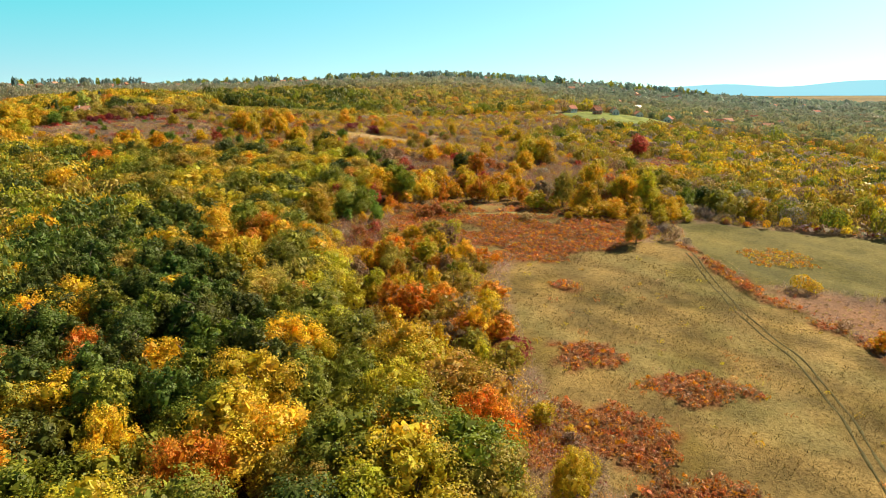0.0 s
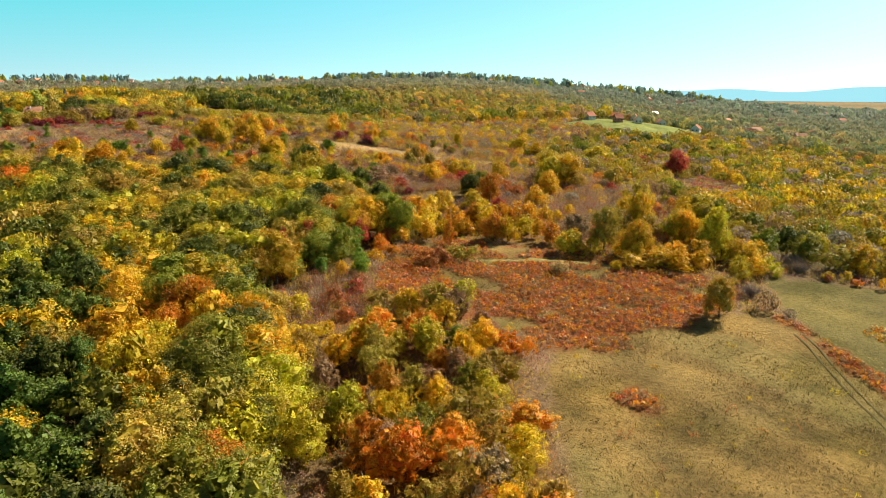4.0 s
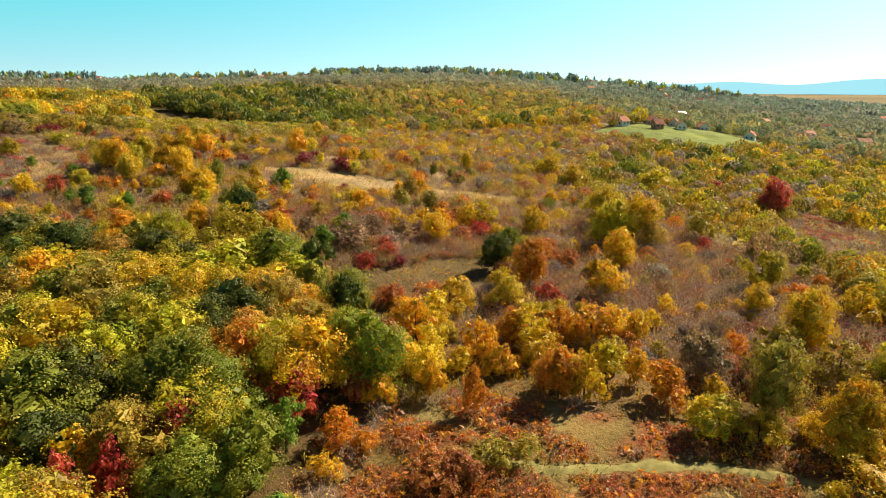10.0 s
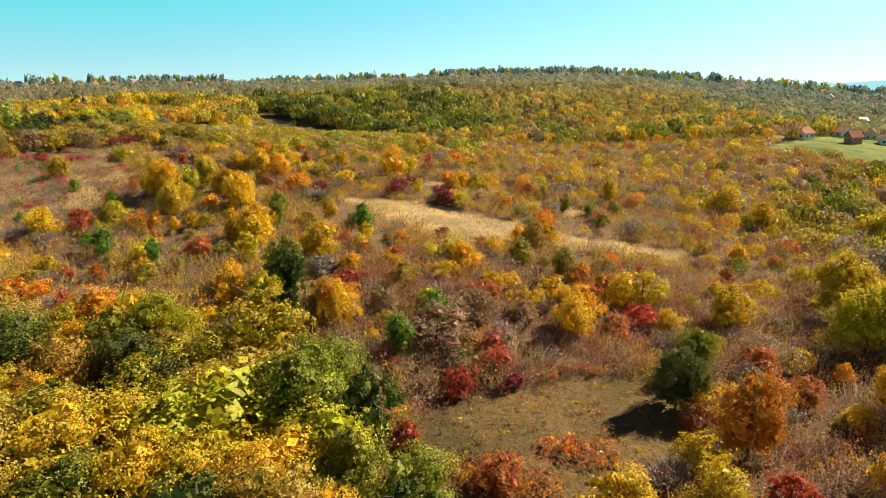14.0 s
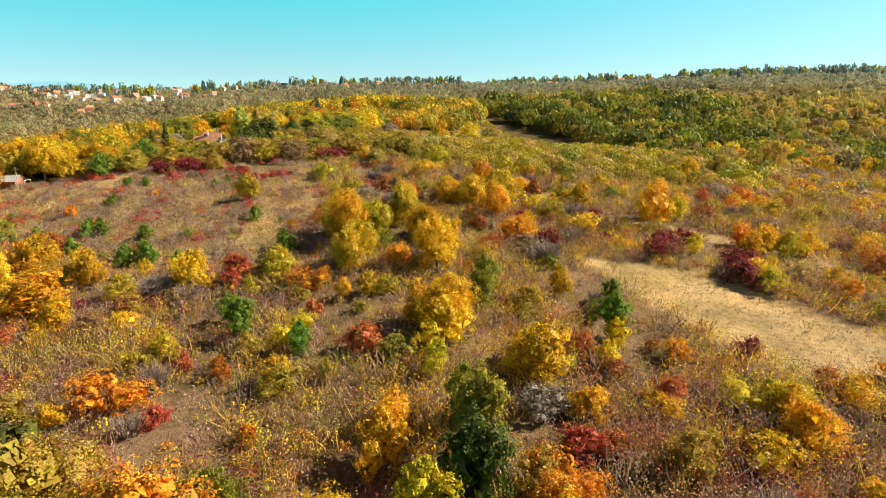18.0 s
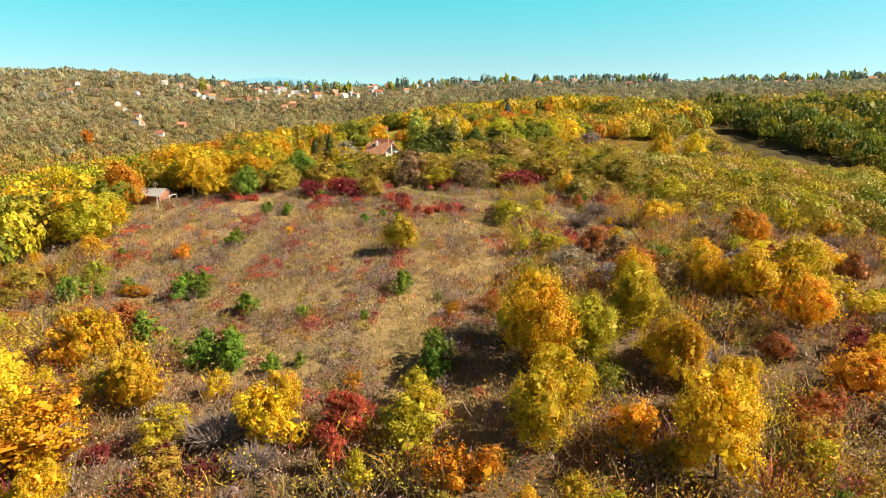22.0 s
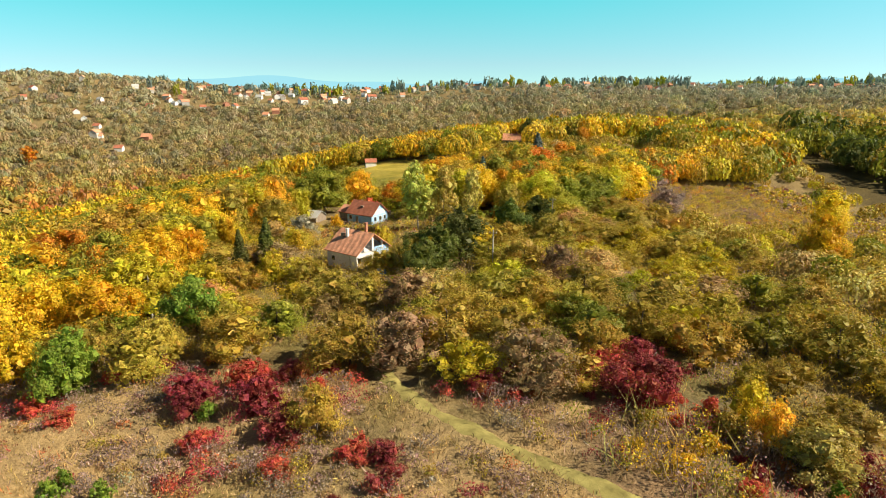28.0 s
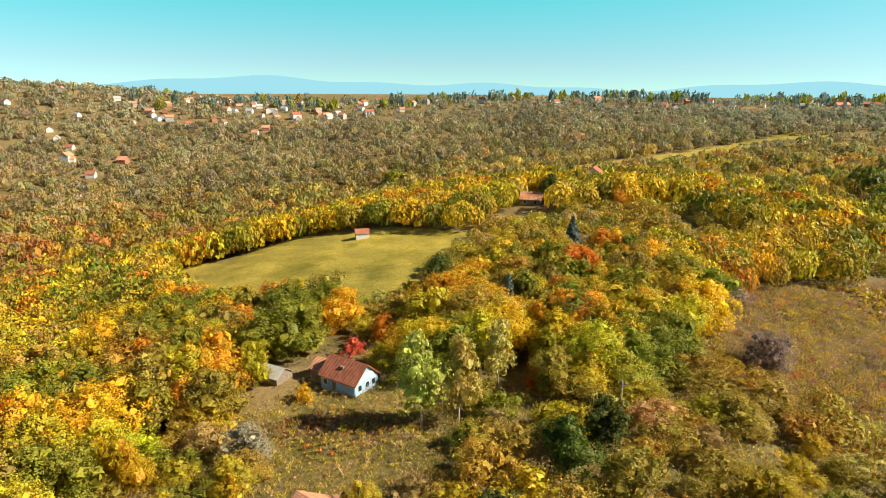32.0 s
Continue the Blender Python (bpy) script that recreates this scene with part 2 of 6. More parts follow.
# ---- plan of the land ----
KNOLLS = [(-1300, 620, 260, 66.0), (-900, 1080, 300, 36.5), (-450, 1450, 420, 32.4), (100, 1550, 420, 52.3), (-260, 560, 150, 17.9), (-150, 400, 110, 19.2), (-480, 380, 180, 8.9), (-720, 560, 240, -23.6), (150, 250, 130, 15.6), (450, 450, 260, -2.7), (0, 850, 260, 26.5), (-300, 850, 220, 6.4), (0, 100, 120, 1.5), (-1100, 250, 300, 24.2), (-560, 800, 180, 1.8), (450, 1000, 260, -7.1), (800, 1300, 350, 8.3), (-20, 420, 70, 5.2), (-200, 150, 150, 9.2), (-400, 680, 110, 19.6), (-320, 400, 80, 10.0), (-640, 1150, 200, 4.1), (110, 570, 90, 18.5), (260, 100, 150, -13.6), (0, -200, 160, -6.0), (-1650, 250, 260, 44.0), (-420, 540, 60, 7.9), (-960, 1080, 150, 11.0), (-720, 1290, 170, 9.0), (-100, 1480, 330, 11.0), (-215, 630, 55, -11.0), (-85, 680, 80, -10.0)]
BASE_HEIGHT = 1.3


def land(x, y):
    """Height of the ground."""
    x, y = np.asarray(x, float), np.asarray(y, float)
    z = np.full(np.broadcast(x, y).shape, BASE_HEIGHT)
    for a, b, r, h in KNOLLS:
        z = z + h * np.exp(-((x - a) ** 2 + (y - b) ** 2) / (2 * r * r))
    return z


def inside(poly, x, y):
    hit = np.zeros(np.broadcast(x, y).shape, bool)
    for (x0, y0), (x1, y1) in zip(poly, poly[1:] + poly[:1]):
        with np.errstate(divide="ignore", invalid="ignore"):
            cut = ((y0 > y) != (y1 > y)) & (x < (x1 - x0) * (y - y0) / (y1 - y0 + 1e-12) + x0)
        hit ^= cut
    return hit


def near_line(line, x, y, width):
    d = np.full(np.broadcast(x, y).shape, 1e9)
    for (x0, y0), (x1, y1) in zip(line, line[1:]):
        dx, dy = x1 - x0, y1 - y0
        t = np.clip(((x - x0) * dx + (y - y0) * dy) / (dx * dx + dy * dy), 0, 1)
        d = np.minimum(d, np.hypot(x - x0 - t * dx, y - y0 - t * dy))
    return d < width


def wobble(x, y, size, seed=0.0):
    """Smooth variation between about -1 and 1 over the plan."""
    x, y = np.asarray(x, float) / size + seed, np.asarray(y, float) / size - 1.7 * seed
    return (np.sin(x * 1.9 + 1.3 * np.sin(y * 1.3)) + np.sin(y * 2.3 + 1.7 * np.sin(x * 1.1 + 2)) + np.sin((x + y) * 3.1 + seed)) / 2.4


FIELD = [(15, 178), (34, 193), (69, 198), (84, 140), (92, 115), (110, 60), (95, 20), (50, 30), (24, 70), (15, 109), (12, 143)]
FIELD_UPPER = [(77, 222), (140, 208), (175, 180), (150, 150), (108, 156), (79, 163), (71, 190)]
BROWN_STRIP = [(79, 160), (108, 154), (160, 140), (160, 90), (96, 112)]
COPSE = [(-28, 141), (-28, 184), (1, 196), (11, 143), (14, 114), (0, 101), (-12, 118)]
PINEWOOD = [(-104, 130), (-131, 189), (-88, 205), (-62, 160), (-48, 130), (-32, 112), (-26, 94), (-40, 80), (-64, 82), (-90, 100)]
OAKWOOD = [(8, 20), (6, 80), (-3, 105), (-26, 122), (-34, 164), (-48, 196), (-30, 222), (-22, 240), (-22, 256), (-32, 275), (-38, 284), (-50, 290),
           (-72, 297), (-106, 294), (-140, 286), (-190, 290), (-260, 324), (-330, 330), (-340, 100), (-150, -40), (0, -40)]
BRACKEN = [(-22, 196), (14, 181), (36, 186), (56, 196), (68, 210), (60, 226), (26, 240), (-4, 248), (-18, 244), (-24, 222)]
YELLOW_BELT = [(-20, 251), (17, 243), (41, 228), (76, 218), (84, 236), (48, 248), (14, 264), (-16, 268)]
CLEARING = [(-37, 284), (-32, 298), (-14, 310), (4, 314), (2, 296), (-8, 274), (-20, 268), (-30, 274)]
PALE_GRASS = [(-82, 386), (-59, 393), (-20, 382), (14, 378), (10, 369), (-16, 370), (-32, 364), (-46, 366), (-62, 374), (-70, 380)]
PALE_STRIP = [(-90, 420), (-50, 418), (-12, 404), (-10, 398), (-50, 410), (-88, 413)]
HEATH = [(-266, 372), (-250, 392), (-219, 414), (-178, 440), (-162, 434), (-150, 413), (-138, 384), (-124, 362), (-118, 350), (-150, 340), (-190, 338), (-222, 345), (-252, 352)]
LOW_SCRUB = [(-178, 440), (-162, 434), (-150, 413), (-138, 384), (-124, 362), (-140, 376), (-154, 396), (-172, 414), (-192, 426)]
THICKET = [(-104, 292), (-151, 284), (-213, 306), (-252, 346), (-222, 345), (-190, 338), (-150, 340), (-118, 350), (-108, 339)]
ORCHARD = [(-252, 398), (-224, 420), (-200, 434), (-178, 446), (-120, 448), (-60, 472), (-50, 560), (-150, 610), (-190, 556), (-236, 536), (-262, 500), (-300, 490), (-330, 560), (-300, 600), (-280, 640), (-330, 660), (-380, 600), (-340, 520), (-306, 470), (-300, 430)]
WEST_WOOD = [(-262, 368), (-290, 405), (-302, 440), (-330, 478), (-470, 490), (-470, 570), (-430, 600), (-480, 700), (-700, 760), (-720, 380), (-420, 320), (-300, 326)]
DARK_WOOD = [(-257, 675), (-290, 760), (-233, 911), (-116, 818), (-70, 690), (-132, 623), (-189, 621)]
EAST_WOOD = [(80, 236), (180, 200), (290, 210), (290, 540), (130, 520), (60, 470), (40, 400), (70, 345), (84, 300)]
THORNS = [(-30, 268), (60, 240), (90, 300), (85, 345), (20, 362), (-30, 352), (-66, 352), (-62, 318), (-38, 300)]
WOOD_EDGE = [(-50, 196), (-34, 164), (-26, 184), (0, 196), (-22, 222), (-32, 222)]
BROWN_HEATH = [(98, 368), (124, 390), (134, 357), (110, 313), (88, 318)]
PLOUGHLAND = [(-240, 1120), (-72, 945), (-66, 880), (-160, 930), (-280, 1080)]
MEADOW = [(-462, 494), (-447, 522), (-437, 552), (-401, 568), (-366, 578), (-356, 562), (-334, 516), (-335, 497), (-366, 475), (-410, 478)]
UP_MEADOW = [(-505, 712), (-492, 836), (-445, 940), (-428, 1016), (-360, 1064), (-350, 1050), (-414, 959), (-424, 760)]
DRY_SLOPE = [(-262, 545), (-274, 600), (-250, 645), (-205, 625), (-185, 560), (-215, 545), (-240, 535)]
GARDEN = [(-300, 452), (-270, 446), (-262, 470), (-284, 484), (-306, 478)]
VILLAGE_GREEN = [(70, 540), (120, 600), (190, 640), (200, 560), (130, 500)]
SCRUB = [(-110, 306), (-60, 300), (-30, 300), (10, 316), (90, 300), (120, 420), (40, 520), (-110, 480), (-160, 452), (-166, 436), (-150, 412), (-138, 384), (-124, 362), (-108, 339)]
FIELD_TRACK = [(69, 186), (67, 141), (69, 120), (67, 101), (63, 86), (55, 40)]
HEATH_PATH = [(-224, 426), (-216, 419), (-204, 418), (-189, 419), (-177, 421), (-164, 420), (-140, 424)]
BRACKEN_PATH = [(-9, 234), (-3, 232), (4, 229.5), (26, 231), (60, 224)]
HEDGE_BANK = [(69, 194), (76, 160), (88, 125), (110, 70)]
BRACKEN_SPOTS = [(20, 92, 15, 9), (44, 108, 10, 5), (26, 120, 7, 6), (23, 180, 11, 4), (27, 158, 4, 3), (8, 196, 9, 6), (40, 193, 9, 5), (34, 78, 8, 6), (-22, 284, 8, 4), (-12, 292, 6, 3)]


def spots(x, y, seed=3.0):
    hit = np.zeros(np.broadcast(x, y).shape, bool)
    for a, b, u, v in BRACKEN_SPOTS:
        d = ((x - a) / u) ** 2 + ((y - b) / v) ** 2
        hit |= d < 1 + 0.55 * wobble(x, y, 4, seed)
    return hit


def is_bracken(x, y):
    body = inside(BRACKEN, x, y) & (wobble(x, y, 9, 5.0) + 0.5 * wobble(x, y, 3.1, 1.0) > -0.5) & ~near_line(BRACKEN_PATH, x, y, 1.6)
    return body | spots(x, y) | near_line(HEDGE_BANK, x, y, 2.2) & (wobble(x, y, 5, 2.6) > -0.25)


def zone(x, y):
    """The kind of land at each place: a number by which cover and ground are chosen."""
    z = np.zeros(np.broadcast(x, y).shape, int)
    near = (x > -120) & (x < 260) & (y < 560)
    z[np.broadcast_to(near, z.shape)] = 3
    for k, poly in ((3, SCRUB), (20, THORNS), (17, EAST_WOOD), (1, OAKWOOD), (20, WOOD_EDGE), (15, WEST_WOOD), (16, DARK_WOOD), (4, BROWN_HEATH), (9, PLOUGHLAND), (2, PINEWOOD), (11, ORCHARD), (4, HEATH), (3, LOW_SCRUB), (3, THICKET), (5, FIELD), (5, BRACKEN), (18, CLEARING), (6, FIELD_UPPER), (10, BROWN_STRIP), (7, PALE_GRASS),
                    (7, PALE_STRIP), (8, MEADOW), (8, UP_MEADOW), (9, DRY_SLOPE), (12, GARDEN), (19, VILLAGE_GREEN), (13, COPSE), (14, YELLOW_BELT)):
        z[inside(poly, x, y)] = k
    return z


def mottle(x, y):
    """Uneven growth of grass: lush, thin and trampled places at several sizes."""
    w = 0.45 * wobble(x + 6 * wobble(x, y, 17, 6.0), y, 23, 4.4) + 0.35 * wobble(x, y + 3 * wobble(x, y, 8, 1.0), 9, 2.2) + 0.3 * wobble(x, y, 3.6, 7.7)
    return np.clip(w, -1, 1)


# ground colours by kind of land
SOIL = {0: (0.25, 0.19, 0.09), 1: (0.16, 0.1, 0.04), 2: (0.1, 0.075, 0.035), 3: (0.24, 0.165, 0.095), 4: (0.38, 0.275, 0.13), 5: (0.24, 0.17, 0.058), 6: (0.18, 0.155, 0.05),
        7: (0.5, 0.36, 0.18), 8: (0.4, 0.33, 0.065), 9: (0.17, 0.12, 0.055), 10: (0.24, 0.14, 0.08), 11: (0.27, 0.22, 0.09), 12: (0.22, 0.18, 0.06), 13: (0.2, 0.13, 0.06), 14: (0.2, 0.13, 0.05),
        15: (0.16, 0.1, 0.035), 16: (0.1, 0.08, 0.035), 17: (0.24, 0.19, 0.09), 18: (0.17, 0.12, 0.05), 19: (0.22, 0.26, 0.07), 20: (0.17, 0.11, 0.06)}


def ground_colour(x, y):
    k = zone(x, y)
    lut = np.array([SOIL[i] for i in range(len(SOIL))])
    c = lut[k]
    w = mottle(x, y)[:, None]
    c = c * (1 + 0.42 * w * np.array((1, 0.85, 0.7)))
    c[k == 5] *= 1 + 0.35 * wobble(x[k == 5], y[k == 5], 5.5, 3.3)[:, None]
    olive = (k == 5) & (wobble(x, y, 20, 8.0) > 0.3)
    c[olive] = c[olive] * 0.55 + 0.45 * np.array((0.25, 0.22, 0.08))
    br = is_bracken(x, y)
    c[br] = (0.26, 0.11, 0.045)
    return c


# ---- ground ----
def spaced(lo, hi, step, far):
    """Grid lines: even between lo and hi, ever wider out to far."""
    mid = list(np.arange(lo, hi + step, step))
    out, s, v = [], step, mid[-1]
    while v < far:
        s *= 1.16
        v += s
        out.append(v)
    low, s, v = [], step, lo
    while v > -far:
        s *= 1.16
        v -= s
        low.append(v)
    return np.array(low[::-1] + mid + out)


def mesh_from(name, verts, faces, smooth=True):
    me = bpy.data.meshes.new(name)
    me.from_pydata(verts, [], faces)
    if smooth:
        me.polygons.foreach_set("use_smooth", np.ones(len(me.polygons), bool))
    me.update()
    return me


def build_ground():
    gx, gy = spaced(-360, 160, 2.6, 4600), spaced(10, 600, 2.6, 4600)
    X, Y = np.meshgrid(gx, gy)
    x, y = X.ravel(), Y.ravel()
    z = land(x, y) + 0.25 * wobble(x, y, 7, 2.0) + 0.5 * wobble(x, y, 25, 4.0)
    w, h = len(gx), len(gy)
    i = (np.arange(h - 1)[:, None] * w + np.arange(w - 1)).ravel()
    faces = np.stack([i, i + 1, i + w + 1, i + w], 1)
    me = mesh_from("ground", np.stack([x, y, z], 1).tolist(), faces.tolist())
    col = me.color_attributes.new("soil", "FLOAT_COLOR", "POINT")
    c = np.ones((len(x), 4))
    c[:, :3] = ground_colour(x, y)
    col.data.foreach_set("color", c.ravel().astype(np.float32))
    m, n, l, b = material("dry_grass_and_litter", 0.95, 0.1)
    at = n.new("ShaderNodeAttribute")
    at.attribute_name = "soil"
    f1, f2, f3 = tex_noise(n, l, 0.12, 5), tex_noise(n, l, 1.3, 6, rough=0.7), tex_noise(n, l, 7, 3, rough=0.7)
    k = mix(n, l, at.outputs["Color"], (1.25, 1.2, 1.1), ramp(n, l, f1, 0.35, 0.7, 0, 0.9), "MULTIPLY")
    f0 = tex_noise(n, l, 0.045, 6, rough=0.65)
    k = mix(n, l, k, (0.62, 0.66, 0.5), ramp(n, l, f0, 0.48, 0.62, 0, 0.9), "MULTIPLY")
    k = mix(n, l, k, (0.45, 0.42, 0.4), ramp(n, l, f2, 0.45, 0.68, 0, 0.75), "MULTIPLY")
    k = mix(n, l, k, (1.5, 1.4, 1.2), ramp(n, l, f3, 0.5, 0.75, 0, 0.8), "MULTIPLY")
    l.new(k, b.inputs["Base Color"])
    bump(n, l, b, f2, 0.9, 0.5)
    me.materials.append(m)
    return tagged(new("ground", me), "rolling autumn land of dry grass, heath and leaf litter", "ground", kind="structure")


build_ground()


# ---- trees: the shapes ----
rng = np.random.default_rng(7)


def leaf_quads(centre, normal, size, r, loose=0.55):
    """Folded four-cornered leaf clumps: vertices and faces."""
    n = len(centre)
    nv = normal + r.normal(0, loose, (n, 3))
    nv /= np.linalg.norm(nv, axis=1, keepdims=True) + 1e-9
    a = np.cross(nv, r.normal(0, 1, (n, 3)))
    a /= np.linalg.norm(a, axis=1, keepdims=True) + 1e-9
    b = np.cross(nv, a)
    s = (size * r.uniform(0.6, 1.35, n))[:, None]
    lift = nv * s * r.uniform(-0.25, 0.25, (n, 1))
    v = np.stack([centre + a * s * 0.62, centre + b * s * 0.42 + lift, centre - a * s * 0.55, centre - b * s * 0.48 + lift], 1).reshape(-1, 3)
    return v, np.arange(4 * n).reshape(-1, 4)


def blade_quads(foot, size, r, lean=0.45, thin=0.1):
    """Upright stalks and twigs: narrow four-cornered blades that widen and taper."""
    n = len(foot)
    up = np.stack([r.normal(0, lean, n), r.normal(0, lean, n), np.ones(n)], 1)
    up /= np.linalg.norm(up, axis=1, keepdims=True)
    side = np.cross(up, r.normal(0, 1, (n, 3)))
    side /= np.linalg.norm(side, axis=1, keepdims=True) + 1e-9
    s = (size * r.uniform(0.6, 1.3, n))[:, None]
    mid = foot + up * s * 0.55
    bend = r.normal(0, 0.12, (n, 3)) * s
    v = np.stack([foot, mid + side * s * thin, foot + up * s + bend, mid - side * s * thin], 1)
    return v.reshape(-1, 3)


def quad_mesh(name, v, f, mat):
    me = bpy.data.meshes.new(name)
    me.vertices.add(len(v))
    me.vertices.foreach_set("co", np.asarray(v, np.float32).ravel())
    k = f.shape[1]
    me.loops.add(f.size)
    me.loops.foreach_set("vertex_index", f.astype(np.int32).ravel())
    me.polygons.add(len(f))
    me.polygons.foreach_set("loop_start", np.arange(0, f.size, k, dtype=np.int32))
    me.materials.append(mat)
    me.update(calc_edges=True)
    return me


def joined(a, b):
    return np.concatenate([a[0], b[0]]), np.concatenate([a[1], b[1] + len(a[0])])


def broad_crown(r, count, size, lobes=11, low=0.3, wide=0.42, upright=1.0, core=0.74, loose=0.4, tuft=26, ragged=0.12):
    """A broad-leaved crown, 1 high: boughs carry tufts, tufts carry leaves, with gaps between them."""
    c, rad = [], []
    for k in range(lobes):
        h = low + 0.12 + (0.86 - low - 0.06) * (k + r.uniform(0.1, 0.9)) / lobes
        t = (h - low) / (1 - low)
        reach = wide * max(0.15, math.sin(math.pi * (0.2 + 0.7 * t))) * upright * r.uniform(0.75, 1.25)
        a = k * 2.4 + r.uniform(-0.6, 0.6)
        d = reach * r.uniform(0.3, 0.9) * (1 if k < lobes - 2 else 0.3)
        c.append((d * math.cos(a), d * math.sin(a), h))
        rad.append(reach * r.uniform(0.28, 0.58) + 0.03)
    c, rad = np.array(c), np.array(rad)
    w = rad**2 / (rad**2).sum()
    tufts = max(lobes * 3, count // tuft)
    bough = r.choice(lobes, tufts, p=w)
    d = r.normal(0, 1, (tufts, 3))
    d[:, 2] += 0.3
    d += 0.6 * c[bough] / (np.linalg.norm(c[bough], axis=1, keepdims=True) + 0.05) * np.array((1, 1, 0.3))
    d /= np.linalg.norm(d, axis=1, keepdims=True)
    far = 1 - 0.42 * r.random(tufts) ** 2 + np.abs(r.normal(0, ragged, tufts))
    at = c[bough] + d * (rad[bough] * far)[:, None] * np.array((1, 1, 0.9))
    reach = rad[bough] * r.uniform(0.16, 0.42, tufts)
    pick = r.choice(tufts, count, p=reach**1.6 / (reach**1.6).sum())
    off = r.normal(0, 0.55, (count, 3)) * reach[pick][:, None]
    off -= d[pick] * (off * d[pick]).sum(1, keepdims=True) * 0.45
    p = at[pick] + off
    p[:, 2] = np.clip(p[:, 2], low * 0.6, 1.03)
    face = d[pick] + 0.55 * off / (reach[pick][:, None] + 1e-6)
    out = leaf_quads(p, face, size, r, loose)
    if core:
        u = r.normal(0, 1, (lobes * 14, 3))
        u /= np.linalg.norm(u, axis=1, keepdims=True)
        rr = np.repeat(rad, 14)
        out = joined(out, leaf_quads(np.repeat(c, 14, 0) + u * (rr * core * 0.66)[:, None] * np.array((1, 1, 0.85)), u, rr * 0.66, r, 0.3))
    return out


def cone_crown(r, count, size, low=0.08, wide=0.24, tiers=9):
    """Needle sprays in drooping tiers: a spruce."""
    t = r.random(count) ** 0.75
    h = 1 - t * (1 - low)
    tier = np.floor(t * tiers) / tiers
    edge = wide * (0.08 + 0.92 * (0.55 * t + 0.45 * tier))
    a = r.uniform(0, 2 * np.pi, count)
    lump = 1 + 0.22 * np.sin(a * 5 + tier * 31)
    q = np.sqrt(r.uniform(0.12, 1, count)) * edge * lump
    p = np.stack([q * np.cos(a), q * np.sin(a), h - 0.25 * q], 1)
    d = np.stack([np.cos(a) * 0.7, np.sin(a) * 0.7, np.full(count, 0.6)], 1)
    return leaf_quads(p, d, size, r)


def limb(points, radii, sides=6):
    v, f = [], []
    for k, (p, q) in enumerate(zip(points, radii)):
        for s in range(sides):
            a = 2 * math.pi * s / sides
            v.append((p[0] + q * math.cos(a), p[1] + q * math.sin(a), p[2]))
        if k:
            for s in range(sides):
                b, t = (k - 1) * sides, k * sides
                f.append((b + s, b + (s + 1) % sides, t + (s + 1) % sides, t + s))
    return v, f


def trunk_mesh(name, r, mat, height=0.8, base=0.022, limbs=6, reach=0.26, first=0.3):
    v, f = limb([(0, 0, -0.06), (0, 0, 0), (0.008, 0.004, height * 0.5), (0, 0.01, height)], [base * 1.5, base * 1.15, base * 0.7, base * 0.15])
    for k in range(limbs):
        h = first + (height - first) * k / limbs
        a = k * 2.4 + r.uniform(-0.4, 0.4)
        d = reach * r.uniform(0.6, 1.0)
        up = 0.16 * r.uniform(0.6, 1.3)
        lv, lf = limb([(0, 0, h), (d * 0.5 * math.cos(a), d * 0.5 * math.sin(a), h + up * 0.65), (d * math.cos(a), d * math.sin(a), h + up)], [base * 0.5, base * 0.3, base * 0.06], 4)
        f += [tuple(i + len(v) for i in q) for q in lf] + [(12 + k % 6, len(v), len(v) + 1)]
        v += lv
    me = mesh_from(name, v, f)
    me.materials.append(mat)
    return me


def twig_mesh(name, r, count, mat, spread=0.55):
    """A leafless bush: many thin forked shoots out of one stool."""
    v, f = [], []
    for k in range(count):
        a, lean = r.uniform(0, 2 * math.pi), spread * math.sqrt(r.random())
        top = np.array((math.cos(a) * lean, math.sin(a) * lean, r.uniform(0.55, 1.0) * (1 - 0.3 * lean)))
        for fork in range(5):
            p0 = top * (0 if fork == 0 else r.uniform(0.3, 0.8))
            tip = top if fork == 0 else p0 + (top - p0) * 0.7 + r.normal(0, 0.11, 3)
            side = np.cross(tip - p0, r.normal(0, 1, 3))
            side *= (0.014 if fork == 0 else 0.011) / (np.linalg.norm(side) + 1e-9)
            i = len(v)
            v += [tuple(p0 - side), tuple(p0 + side), tuple(tip)]
            f.append((i, i + 1, i + 2))
    me = mesh_from(name, v, f, False)
    me.materials.append(mat)
    return me


LIB = {}
for k in range(5):
    LIB["broad", k] = (trunk_mesh("trunk", rng, BARK), quad_mesh("crown", *broad_crown(rng, 9500, 0.0195, 24 + k, 0.12, 0.42), LEAF))
    LIB["mid", k] = (trunk_mesh("trunk", rng, BARK, limbs=4), quad_mesh("crown", *broad_crown(rng, 4600, 0.026, 17 + k, 0.06, 0.38, ragged=0.2), LEAF))
    LIB["wood", k] = (trunk_mesh("trunk", rng, BARK, limbs=3), quad_mesh("crown", *broad_crown(rng, 6000, 0.0235, 19 + k, 0.1, 0.42), LEAF))
    LIB["airy", k] = (trunk_mesh("trunk", rng, BARK, base=0.018, limbs=6), quad_mesh("crown", *broad_crown(rng, 4200, 0.0225, 20, 0.05, 0.44, 1.0, 0.62, 0.5, 18, 0.22), LEAF))
